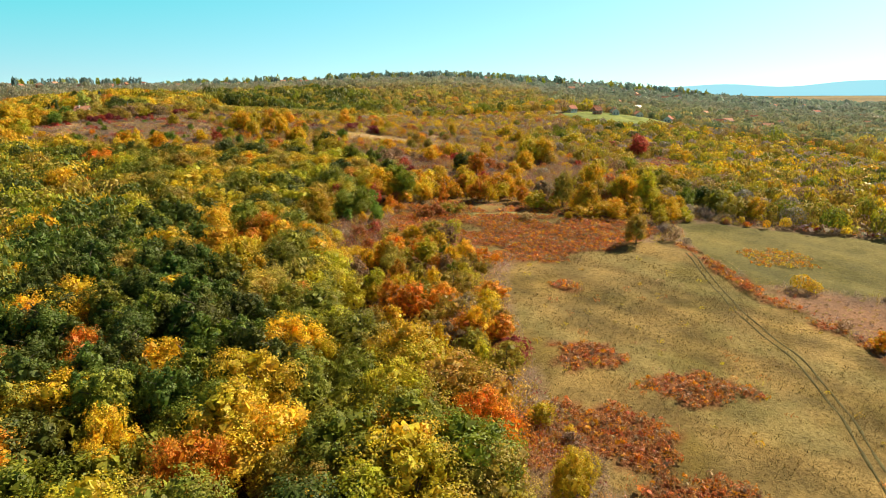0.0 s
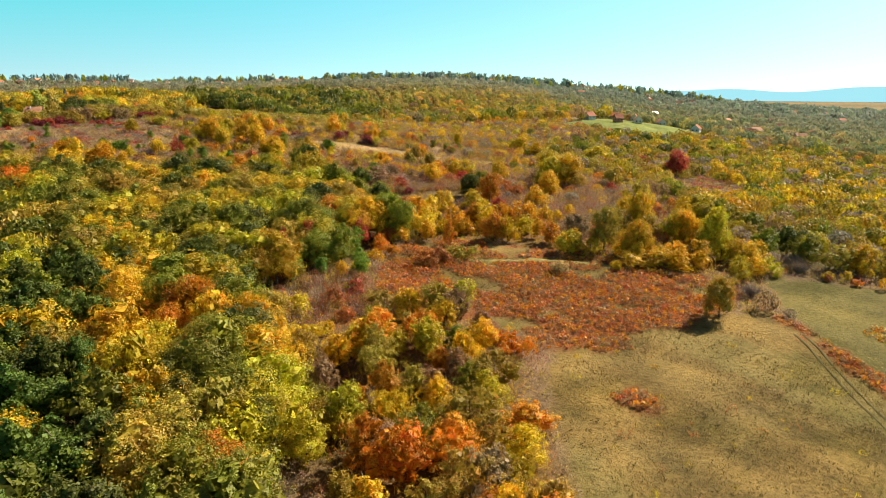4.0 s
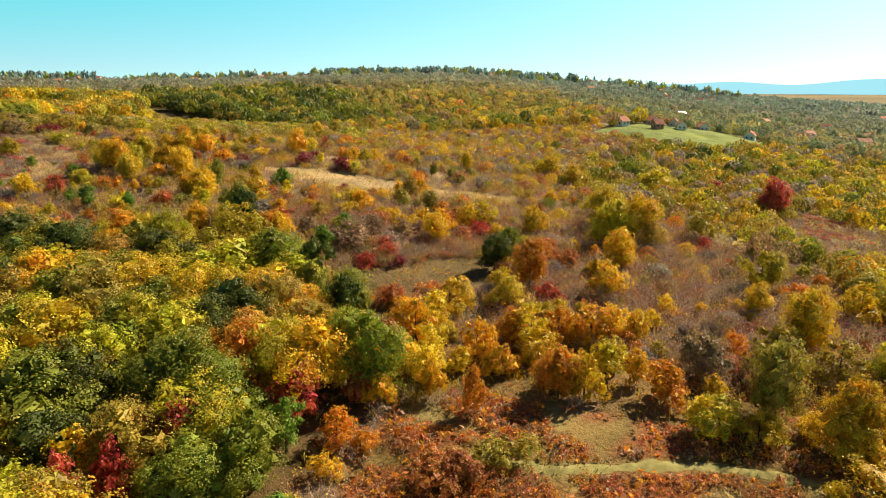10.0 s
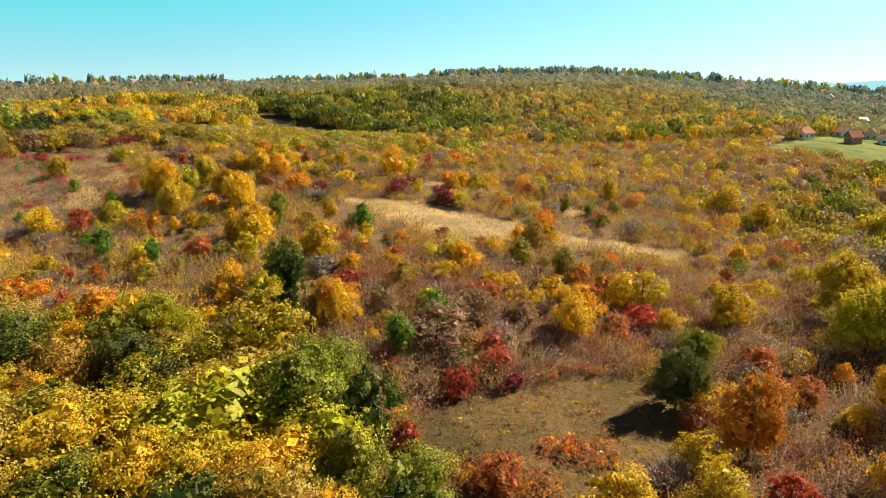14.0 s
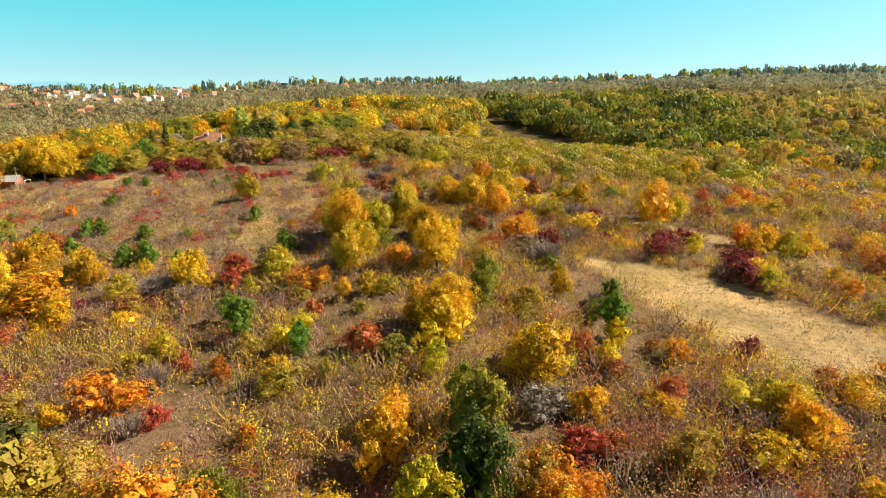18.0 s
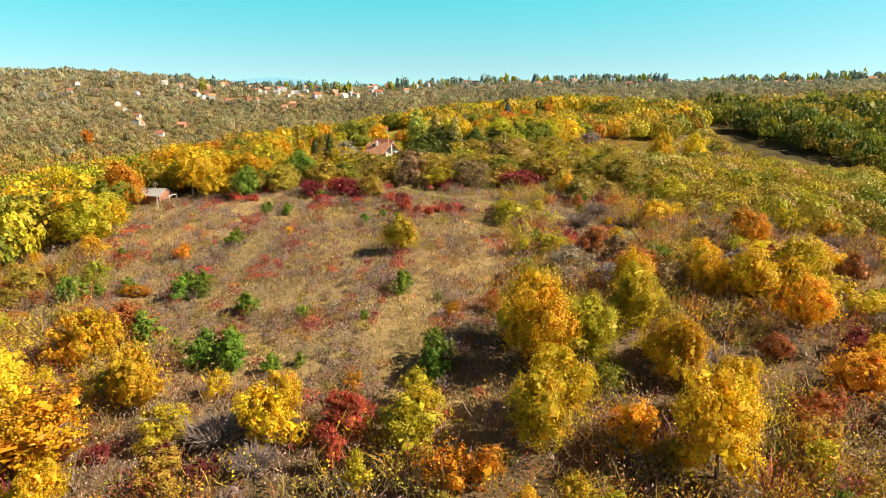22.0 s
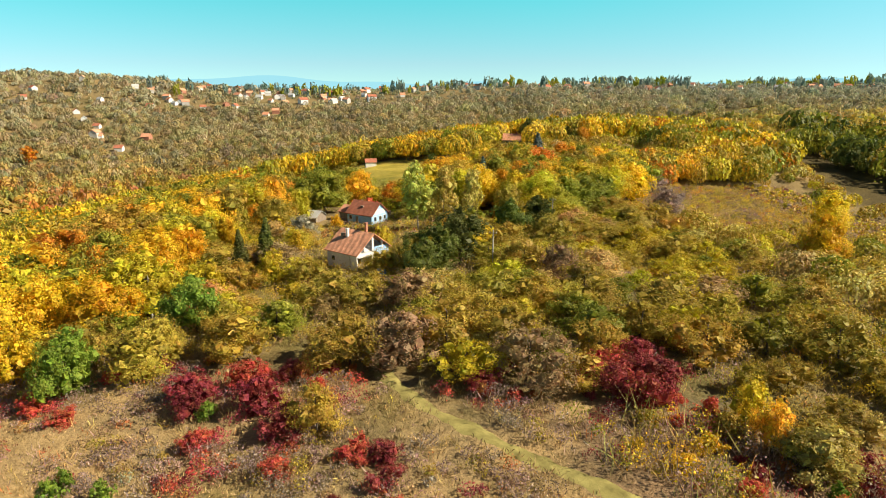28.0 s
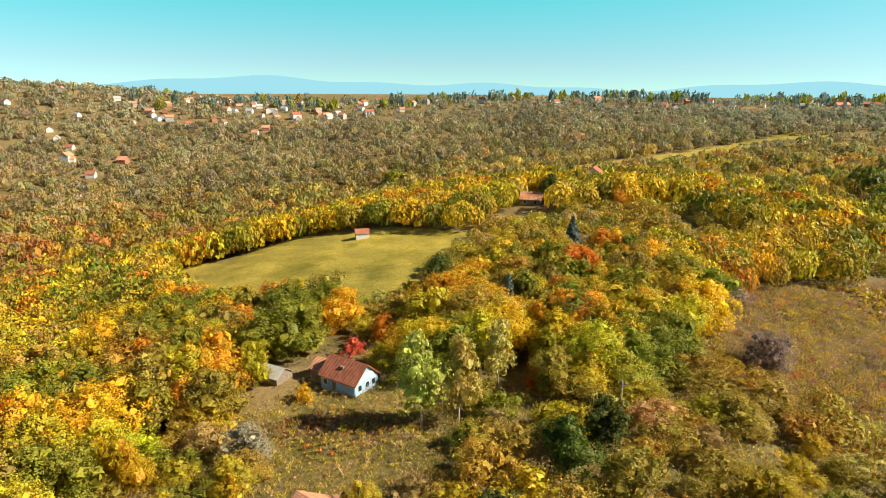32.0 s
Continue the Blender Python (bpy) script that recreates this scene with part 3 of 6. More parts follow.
for k in range(3):
    LIB["tall", k] = (trunk_mesh("trunk", rng, BARK_PALE, base=0.014), quad_mesh("crown", *broad_crown(rng, 4200, 0.022, 20, 0.08, 0.22, ragged=0.2), LEAF))
    LIB["pine", k] = (trunk_mesh("trunk", rng, BARK, 0.95), quad_mesh("crown", *joined(broad_crown(rng, 4600, 0.022, 22, 0.18, 0.27, 1.0, 0.74, 0.5, 40, 0.22), cone_crown(rng, 2200, 0.024, 0.2, 0.22)), LEAF))
    LIB["spruce", k] = (trunk_mesh("trunk", rng, BARK, 0.97), quad_mesh("crown", *cone_crown(rng, 5200, 0.029, 0.04, 0.3), LEAF))
    LIB["youngpine", k] = (trunk_mesh("trunk", rng, BARK, 0.9), quad_mesh("crown", *joined(broad_crown(rng, 1500, 0.042, 14, 0.03, 0.4, 1.0, 0.7, 0.5, 40, 0.25), cone_crown(rng, 1300, 0.042, 0.02, 0.4, 5)), LEAF))
for k in range(5):
    LIB["bush", k] = (trunk_mesh("stem", rng, BARK, 0.7, 0.02, 5, 0.4, 0.1), quad_mesh("crown", *broad_crown(rng, 2800, 0.037, 14 + k, 0.02, 0.56, 1.0, 0.7, 0.6, 24, 0.28), LEAF))
    LIB["bare", k] = (twig_mesh("stems", rng, 170, TWIG), quad_mesh("crown", *broad_crown(rng, 700, 0.026, 12, 0.1, 0.56, 1.0, 0, 0.8, 10, 0.3), LEAF))

COLOURS = {"yellow": (0.8, 0.56, 0.04), "gold": (0.74, 0.48, 0.025), "orange": (0.7, 0.3, 0.025), "rust": (0.53, 0.2, 0.06), "red": (0.6, 0.12, 0.07), "crimson": (0.3, 0.05, 0.05),
           "lime": (0.56, 0.46, 0.03), "olive": (0.46, 0.34, 0.05), "green": (0.27, 0.275, 0.028), "deep": (0.13, 0.15, 0.025), "pine": (0.14, 0.19, 0.028), "grass": (0.22, 0.31, 0.035), "blue": (0.15, 0.215, 0.19),
           "brown": (0.38, 0.25, 0.13), "grey": (0.38, 0.31, 0.24), "pale": (0.58, 0.5, 0.13), "straw": (0.56, 0.39, 0.15), "mauve": (0.38, 0.265, 0.225)}
WORDS = {"yellow": "bright yellow", "gold": "golden yellow", "orange": "orange", "rust": "rusty brown", "red": "red", "crimson": "dark crimson", "lime": "yellow-green", "olive": "olive green", "green": "green",
         "deep": "dark green", "pine": "dark green", "grass": "fresh green", "blue": "blue-green", "brown": "brown, half bare", "grey": "grey, nearly leafless", "pale": "pale yellow", "straw": "straw-coloured"}
SPECIES = {"yellow": "maple", "gold": "maple", "orange": "beech", "rust": "beech", "red": "cherry", "crimson": "cherry", "lime": "linden", "olive": "hornbeam", "green": "oak", "deep": "oak", "pine": "oak", "grass": "oak",
           "blue": "oak", "brown": "ash", "grey": "ash", "pale": "linden", "straw": "ash"}
SHAPES = {"broad": ("{}_tree", "broad {} with a rounded {} autumn crown", "tree"), "mid": ("young_{}", "young {} with a {} autumn crown", "tree"),
          "wood": ("wood_{}", "close-grown {} of the wood with a {} crown", "tree"),
          "airy": ("thin_{}", "thinning {} with a loose {} crown and bare limbs", "tree"), "tall": ("birch_tree", "slender birch with a narrow {1} crown", "tree"),
          "pine": ("pine_tree", "tall pine with layered {1} needles", "pine"), "spruce": ("spruce_tree", "conical spruce with {1} drooping branches", "spruce"),
          "youngpine": ("young_pine", "small young pine with {1} needles among dry grass", "pine"), "bush": ("shrub", "dense {1} shrub in autumn leaf", "shrub"),
          "bare": ("bare_shrub", "{1} thorny shrub in dry grass", "shrub")}
MADE = {}
PLACED = []


def grow(shape, x, y, height, colour, width=1.0, sunk=0.0):
    """One tree or shrub on the ground: trunk and crown under an empty at its foot."""
    colour = "grass" if shape == "youngpine" else colour
    shape = "pine" if shape == "youngpine" and height > 5.2 else shape
    ks = [k for k in LIB if k[0] == shape]
    key = ks[int(rng.integers(len(ks)))]
    name, words, kind = SHAPES[shape]
    name = name.format(SPECIES[colour])
    if (key, name) not in MADE:
        root = new(name)
        root.empty_display_size = 0.3
        for me, part_name in zip(LIB[key], ("trunk" if shape not in ("bush", "bare") else "stem", "crown")):
            ob = new(part_name, me)
            ob.parent = root
        MADE[key, name] = root
        here = root
    else:
        here = copy_thing(MADE[key, name], Matrix())
    z = float(land(x, y)) - 0.3 - sunk
    s = height * rng.uniform(0.95, 1.05)
    here.matrix_basis = Matrix.LocRotScale((x, y, z), Euler((rng.normal(0, 0.03), rng.normal(0, 0.03), rng.uniform(0, 6.28))), (s * width, s * width, s))
    tagged(here, words.format(SPECIES[colour], WORDS[colour]), kind, group=WORDS[colour].split(",")[0] + " " + kind + "s")
    c = np.array(COLOURS[colour]) * rng.uniform(0.82, 1.18) * (1 + rng.normal(0, 0.06, 3))
    for ob in here.children:
        ob.color = (*np.clip(c, 0.01, 0.9), 1)
    PLACED.append((x, y, height * 0.25 * width))
    return here


# ---- stuff: cover too thick to count ----
def billow(r, count, lobes):
    """The inner mass of a crown, 1 high and about 1 in radius: overlapping boughs, bulging with folds between them."""
    way = r.normal(0, 1, (lobes, 3))
    way[:, 2] = np.abs(way[:, 2]) * 0.8
    way /= np.linalg.norm(way, axis=1, keepdims=True)
    k = np.arange(count) + 0.5
    th, ph = np.arccos(1 - 1.45 * k / count), k * 2.39996 + r.normal(0, 0.2, count)
    u = np.stack([np.sin(th) * np.cos(ph), np.sin(th) * np.sin(ph), np.cos(th)], 1)
    near = np.max(u @ way.T, axis=1)
    swell = 0.66 + 0.34 * np.clip((near - 0.6) / 0.4, 0, 1) ** 1.2 + r.normal(0, 0.05, count)
    flat = np.array((1.0, 1.0, 0.55))
    p = u * swell[:, None] * flat + np.array((0, 0, 0.42))
    face = u / flat + 0.6 * way[np.argmax(u @ way.T, axis=1)]
    face /= np.linalg.norm(face, axis=1, keepdims=True)
    return leaf_quads(p, face, np.full(count, 2.5 / math.sqrt(count)), r, 0.45)


class Cover:
    """Collects leaf clumps of many plants into one object."""

    def __init__(self, seed):
        self.r, self.v, self.f, self.c, self.n = np.random.default_rng(seed), [], [], [], 0

    def add(self, x, y, height, wide, colour, quads, size, low=0.15, core=6, loose=0.55, solid=False):
        """Leaf clumps on mounds; solid ones are lobed crowns with a closed inside."""
        if solid:
            return self.crowns(x, y, height, wide, colour, quads, size, loose, *(solid if isinstance(solid, tuple) else (40, 9)))
        r, n = self.r, len(x)
        z = land(x, y)
        u = r.normal(0, 1, (n, quads, 3))
        u[..., 2] = np.abs(u[..., 2]) * 1.1 - 0.25
        u /= np.linalg.norm(u, axis=2, keepdims=True)
        bump_ = 1 + 0.28 * np.sin(u[..., 0] * 4 + x[:, None]) * np.sin(u[..., 1] * 4 + y[:, None])
        rad = bump_ * (1 - 0.45 * r.random((n, quads)) ** 2)
        p = np.empty((n, quads, 3))
        p[..., 0] = x[:, None] + u[..., 0] * rad * wide[:, None]
        p[..., 1] = y[:, None] + u[..., 1] * rad * wide[:, None]
        mid = (low + (1 - low) * 0.45) * height
        p[..., 2] = z[:, None] + mid[:, None] + u[..., 2] * rad * (height - mid)[:, None]
        v, _ = leaf_quads(p.reshape(-1, 3), u.reshape(-1, 3), np.repeat(size if np.ndim(size) else np.full(n, size), quads), r, loose)
        col = np.clip(colour * r.uniform(0.8, 1.2, (n, 1)) * (1 + r.normal(0, 0.05, (n, 3))), 0.01, 0.9)
        self.v.append(v)
        self.f.append(np.arange(len(v)).reshape(-1, 4) + self.n)
        self.c.append(np.repeat(col, quads * 4, 0))
        self.n += len(v)
        if core:
            u = r.normal(0, 1, (n, core, 3))
            u[..., 2] = np.abs(u[..., 2]) - 0.15
            u /= np.linalg.norm(u, axis=2, keepdims=True)
            rad = np.stack([wide, wide, height - mid], 1)[:, None]
            p = np.stack([x, y, z + mid], 1)[:, None] + u * rad * 0.66
            v, _ = leaf_quads(p.reshape(-1, 3), u.reshape(-1, 3), np.repeat(np.minimum(wide, height * 0.6) * min(0.9, 1.75 / math.sqrt(core)), core), r, 0.35)
            self.v.append(v)
            self.f.append(np.arange(len(v)).reshape(-1, 4) + self.n)
            self.c.append(np.repeat(col, core * 4, 0))
            self.n += len(v)

    def crowns(self, x, y, height, wide, colour, quads, size, loose, boughs=40, lobes=9):
        """Lobed crowns after a few patterns: a closed, billowing mass and the leaves that stand out of it."""
        r, n = self.r, len(x)
        z, turn, which = land(x, y), r.uniform(0, 6.28, n), r.integers(0, 9, n)
        col = np.clip(colour * r.uniform(0.85, 1.15, (n, 1)) * (1 + r.normal(0, 0.04, (n, 3))), 0.01, 0.9)
        for k in range(9):
            m = which == k
            if not m.any():
                continue
            q = int(m.sum())
            ca, sa = np.cos(turn[m])[:, None], np.sin(turn[m])[:, None]
            sx, sy = (wide[m] * r.uniform(0.85, 1.25, q))[:, None], (wide[m] * r.uniform(0.85, 1.25, q))[:, None]
            parts = [billow(r, boughs, lobes)]
            if quads:
                v, f = broad_crown(r, quads, size * 0.9 / max(4.0, float(np.mean(height))), 8 + k, 0.06, 0.46, 1.0, 0, loose, 12)
                parts.append((v / np.array((0.4, 0.4, 1)), f))
            for v, f in parts:
                px, py = v[None, :, 0] * sx, v[None, :, 1] * sy
                at = np.stack([x[m][:, None] + px * ca - py * sa, y[m][:, None] + px * sa + py * ca, z[m][:, None] + v[None, :, 2] * height[m][:, None]], 2)
                self.v.append(at.reshape(-1, 3))
                self.f.append((f[None] + (np.arange(q) * len(v))[:, None, None]).reshape(-1, 4) + self.n)
                self.c.append(np.repeat(col[m], len(v), 0))
                self.n += q * len(v)

    def tufts(self, x, y, height, wide, colour, blades, thin=0.1, lean=0.4):
        """Stalks of grass or bare shoots, fanned out of each place."""
        r, n = self.r, len(x)
        a, q = r.uniform(0, 6.283, (n, blades)), np.sqrt(r.random((n, blades))) * wide[:, None]
        fx, fy = x[:, None] + q * np.cos(a), y[:, None] + q * np.sin(a)
        foot = np.stack([fx, fy, np.repeat(land(x, y)[:, None], blades, 1) + 0.02], 2).reshape(-1, 3)
        v = blade_quads(foot, np.repeat(height, blades), r, lean, thin)
        col = np.clip(colour * r.uniform(0.75, 1.25, (n, 1)), 0.01, 0.9)
        self.v.append(v)
        self.f.append(np.arange(len(v)).reshape(-1, 4) + self.n)
        self.c.append(np.repeat(col, blades * 4, 0))
        self.n += len(v)

    def make(self, name, label, category, mat=LEAF_FAR):
        v, c = np.concatenate(self.v), np.concatenate(self.c)
        me = quad_mesh(name, v, np.concatenate(self.f), mat)
        me.polygons.foreach_set("use_smooth", np.zeros(len(me.polygons), bool))
        at = me.color_attributes.new("tint", "FLOAT_COLOR", "POINT")
        at.data.foreach_set("color", np.concatenate([c, np.ones((len(c), 1))], 1).astype(np.float32).ravel())
        return tagged(new(name, me), label, category, kind="stuff")


def scatter(x0, x1, y0, y1, step, seed, jitter=0.9):
    r = np.random.default_rng(seed)
    X, Y = np.meshgrid(np.arange(x0, x1, step), np.arange(y0, y1, step))
    n = X.size
    return X.ravel() + r.uniform(-0.5, 0.5, n) * step * jitter, Y.ravel() + r.uniform(-0.5, 0.5, n) * step * jitter, r


def route_distance(x, y):
    d = np.full(len(x), 1e9)
    for (x0, y0), (x1, y1) in zip(ROUTE, ROUTE[1:]):
        t = np.clip(((x - x0) * (x1 - x0) + (y - y0) * (y1 - y0)) / ((x1 - x0) ** 2 + (y1 - y0) ** 2), 0, 1)
        d = np.minimum(d, np.hypot(x - x0 - t * (x1 - x0), y - y0 - t * (y1 - y0)))
    return d


ROUTE = [(0, -60), (-9, 150), (-13, 208), (-24, 244), (-38, 269), (-61, 297), (-89, 322), (-133, 358), (-200, 412), (-300, 500)]
def tints(names, r, n, weights=None):
    """A colour for each of n plants."""
    table = np.array([COLOURS[k] for k in names])
    return table[r.choice(len(names), n, p=weights)]


MIXES = {0: (("gold", "orange", "olive", "green", "brown", "yellow", "deep"), (0.1, 0.05, 0.34, 0.3, 0.08, 0.03, 0.1)),
         1: (("green", "lime", "olive", "deep", "gold", "orange", "yellow"), (0.34, 0.22, 0.22, 0.08, 0.1, 0.02, 0.02)),
         2: (("pine", "deep", "green", "olive", "gold"), (0.5, 0.2, 0.16, 0.06, 0.08)),
         3: (("brown", "gold", "olive", "yellow", "rust", "grey", "green", "lime", "orange"), (0.13, 0.2, 0.17, 0.09, 0.09, 0.12, 0.08, 0.08, 0.04)),
         20: (("brown", "gold", "olive", "yellow", "rust", "grey", "red", "lime", "orange"), (0.16, 0.17, 0.14, 0.08, 0.14, 0.12, 0.06, 0.06, 0.07)),
         11: (("olive", "straw", "pale", "lime", "green"), (0.5, 0.08, 0.04, 0.22, 0.16)),
         13: (("olive", "lime", "gold", "orange", "brown", "green"), (0.27, 0.2, 0.2, 0.1, 0.13, 0.1)),
         15: (("gold", "lime", "olive", "green", "yellow", "orange"), (0.24, 0.17, 0.22, 0.25, 0.04, 0.08)),
         16: (("deep", "green", "olive"), (0.45, 0.35, 0.2)),
         17: (("olive", "green", "grey", "gold", "brown", "lime", "deep"), (0.33, 0.21, 0.08, 0.12, 0.08, 0.13, 0.05)),
         14: (("yellow", "gold", "lime", "orange"), (0.35, 0.35, 0.2, 0.1))}


def valley_side(x, y):
    """The wide oakwood beyond the meadow is warmer in colour."""
    return (x < -430) & (y < 560)


def house_spots():
    """Where the far villages' houses stand: along the ridge, on the valley side and down in the east."""
    r = np.random.default_rng(77)
    out = []
    for k in range(95):
        a, d = radians(r.uniform(2, 72)), r.uniform(840, 1040)
        out.append((-200 - d * math.sin(a), 411 + d * math.cos(a)))
    for k in range(40):
        out.append((r.uniform(-1190, -820), r.uniform(520, 900)))
    for k in range(44):
        out.append((r.uniform(-560, 420), r.uniform(1300, 1460)))
    for k in range(34):
        out.append((r.uniform(180, 620), r.uniform(600, 1250)))
    return out


HOUSE_SPOTS = house_spots()
YARDS = [(-394, 694, 16), (-382, 674, 18), (-381, 629, 11), (-366, 608, 15), (-299, 476, 9), (-290, 468, 8), (-260, 446, 9), (-249, 438, 8), (-272, 371, 9), (-258, 366, 9), (-401, 551, 6), (-395, 545, 6),
         (-313, 467, 5), (102, 570, 9), (128, 598, 9), (140, 574, 9), (122, 566, 8), (176, 632, 9), (192, 580, 9)]


def in_yard(x, y):
    hit = np.zeros(len(x), bool)
    for a, b, q in YARDS:
        hit |= np.hypot(x - a, y - b) < q
    return hit


def far_woods():
    far = Cover(11)
    for lo, hi, step, quads, size, core in ((0, 330, 6.8, 50, 0.5, (130, 10)), (330, 800, 8.5, 10, 0.8, (56, 8)), (800, 1500, 12.5, 2, 1.2, (20, 6))):
        x, y, r = scatter(-2100, 1300, 60, 2300, step, 20 + int(lo), 1.5)
        px, py = np.clip(x, -230, 40), np.clip(y, 0, 430)
        d = np.hypot(x - px, y - py)
        ahead = (y > 0.45 * np.abs(x) - 120) | (x < -200) & (y > 120)
        m = (d >= lo) & (d < hi) & ahead
        x, y, d = x[m], y[m], d[m]
        k = zone(x, y)
        m = np.isin(k, (0, 15, 16)) & (wobble(x, y, 60, 9.0) > -1.15) & (route_distance(x, y) > 200)
        x, y, k, d = x[m], y[m], k[m], d[m]
        clear = np.ones(len(x), bool)
        for hx, hy in HOUSE_SPOTS:
            clear &= np.hypot(x - hx, y - hy) > (19 if hy > 1100 else 14 if hx < 100 else 13)
        ring, way = np.hypot(x + 200, y - 411), np.degrees(np.arctan2(-(x + 200), y - 411))
        town = (ring > 800) & (ring < 1050) & (way > -2) & (way < 62)
        clear &= ~in_yard(x, y) & (~town | (r.random(len(x)) < 0.65))
        x, y, k, d, town = x[clear], y[clear], k[clear], d[clear], town[clear]
        n = len(x)
        names, w = MIXES[0]
        c = tints(names, r, n, w)
        warm = valley_side(x, y)
        c[warm] = tints(("gold", "orange", "olive", "green", "rust", "brown"), r, int(warm.sum()), (0.17, 0.16, 0.26, 0.22, 0.1, 0.09))
        # distance haze painted into the tints: most far trees go greyer and bluer
        hazed = (d > 520) & (r.random(n) < 0.8)
        c[hazed] = tints(("olive", "grey", "green", "deep", "blue", "gold", "brown"), r, int(hazed.sum()), (0.28, 0.12, 0.2, 0.14, 0.16, 0.05, 0.05))
        # the same haze blended in by distance, evening out the tree colours
        haze_mix = np.clip((d - 200) / 550, 0, 0.8)[:, None]
        c = c * (1 - haze_mix) + haze_mix * ((np.array((0.44, 0.34, 0.12)) + np.clip((d - 350) / 500, 0, 1)[:, None] * np.array((-0.05, 0.02, 0.12))) * (1 + 0.25 * wobble(x, y, 70, 2.0)[:, None]))
        # haze tint for the north ridge, then for the eastern vale
        north_haze = np.clip((y - 900) / 350, 0, 1)[:, None]
        c = c * (1 - 0.6 * north_haze) + 0.6 * north_haze * np.array((0.27, 0.33, 0.27))
        vale_haze = ((x > 120) & (y > 560))[:, None]
        c = np.where(vale_haze, c * 0.55 + np.array((0.075, 0.12, 0.105)), c)
        dark = k == 16
        c[dark] = tints(MIXES[16][0], r, int(dark.sum()), MIXES[16][1])
        h = np.clip(r.lognormal(2.05, 0.25, n), 4.5, 14) * np.where(dark, 1.3, np.where(town, 0.75, 0.85))
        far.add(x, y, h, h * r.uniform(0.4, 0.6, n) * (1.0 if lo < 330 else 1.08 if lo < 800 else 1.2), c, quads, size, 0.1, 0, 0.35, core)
    return far.make("far_woods", "distant mixed autumn woods in green, gold and rust, paled with painted haze", "woods", LEAF_HILL)


far_woods()


def skyline_trees():
    """Dark conifers and tall limes that break the far ridge line, among the houses; blued for haze."""
    sky_trees = Cover(12)
    r = np.random.default_rng(13)
    n = 1100
    a, d = np.radians(r.uniform(-22, 74, n)), r.uniform(900, 1200, n)
    x, y = -200 - d * np.sin(a), 411 + d * np.cos(a)
    crest = r.random(n) < 0.45
    x[crest], y[crest] = r.uniform(-620, 520, int(crest.sum())), r.uniform(1340, 1480, int(crest.sum()))
    clump = wobble(x, y, 90, 6.0) > -0.3
    x, y = x[clump], y[clump]
    h = r.uniform(10, 19, len(x))
    # mostly blue-green and lightened: haze put into the leaf colour
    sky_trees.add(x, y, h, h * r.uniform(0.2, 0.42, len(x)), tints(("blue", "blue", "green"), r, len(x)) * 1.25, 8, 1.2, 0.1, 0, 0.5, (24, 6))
    sky_trees.make("ridge_trees", "tall dark trees along the far village ridge, tinted blue for haze", "woods", LEAF_HILL)


skyline_trees()


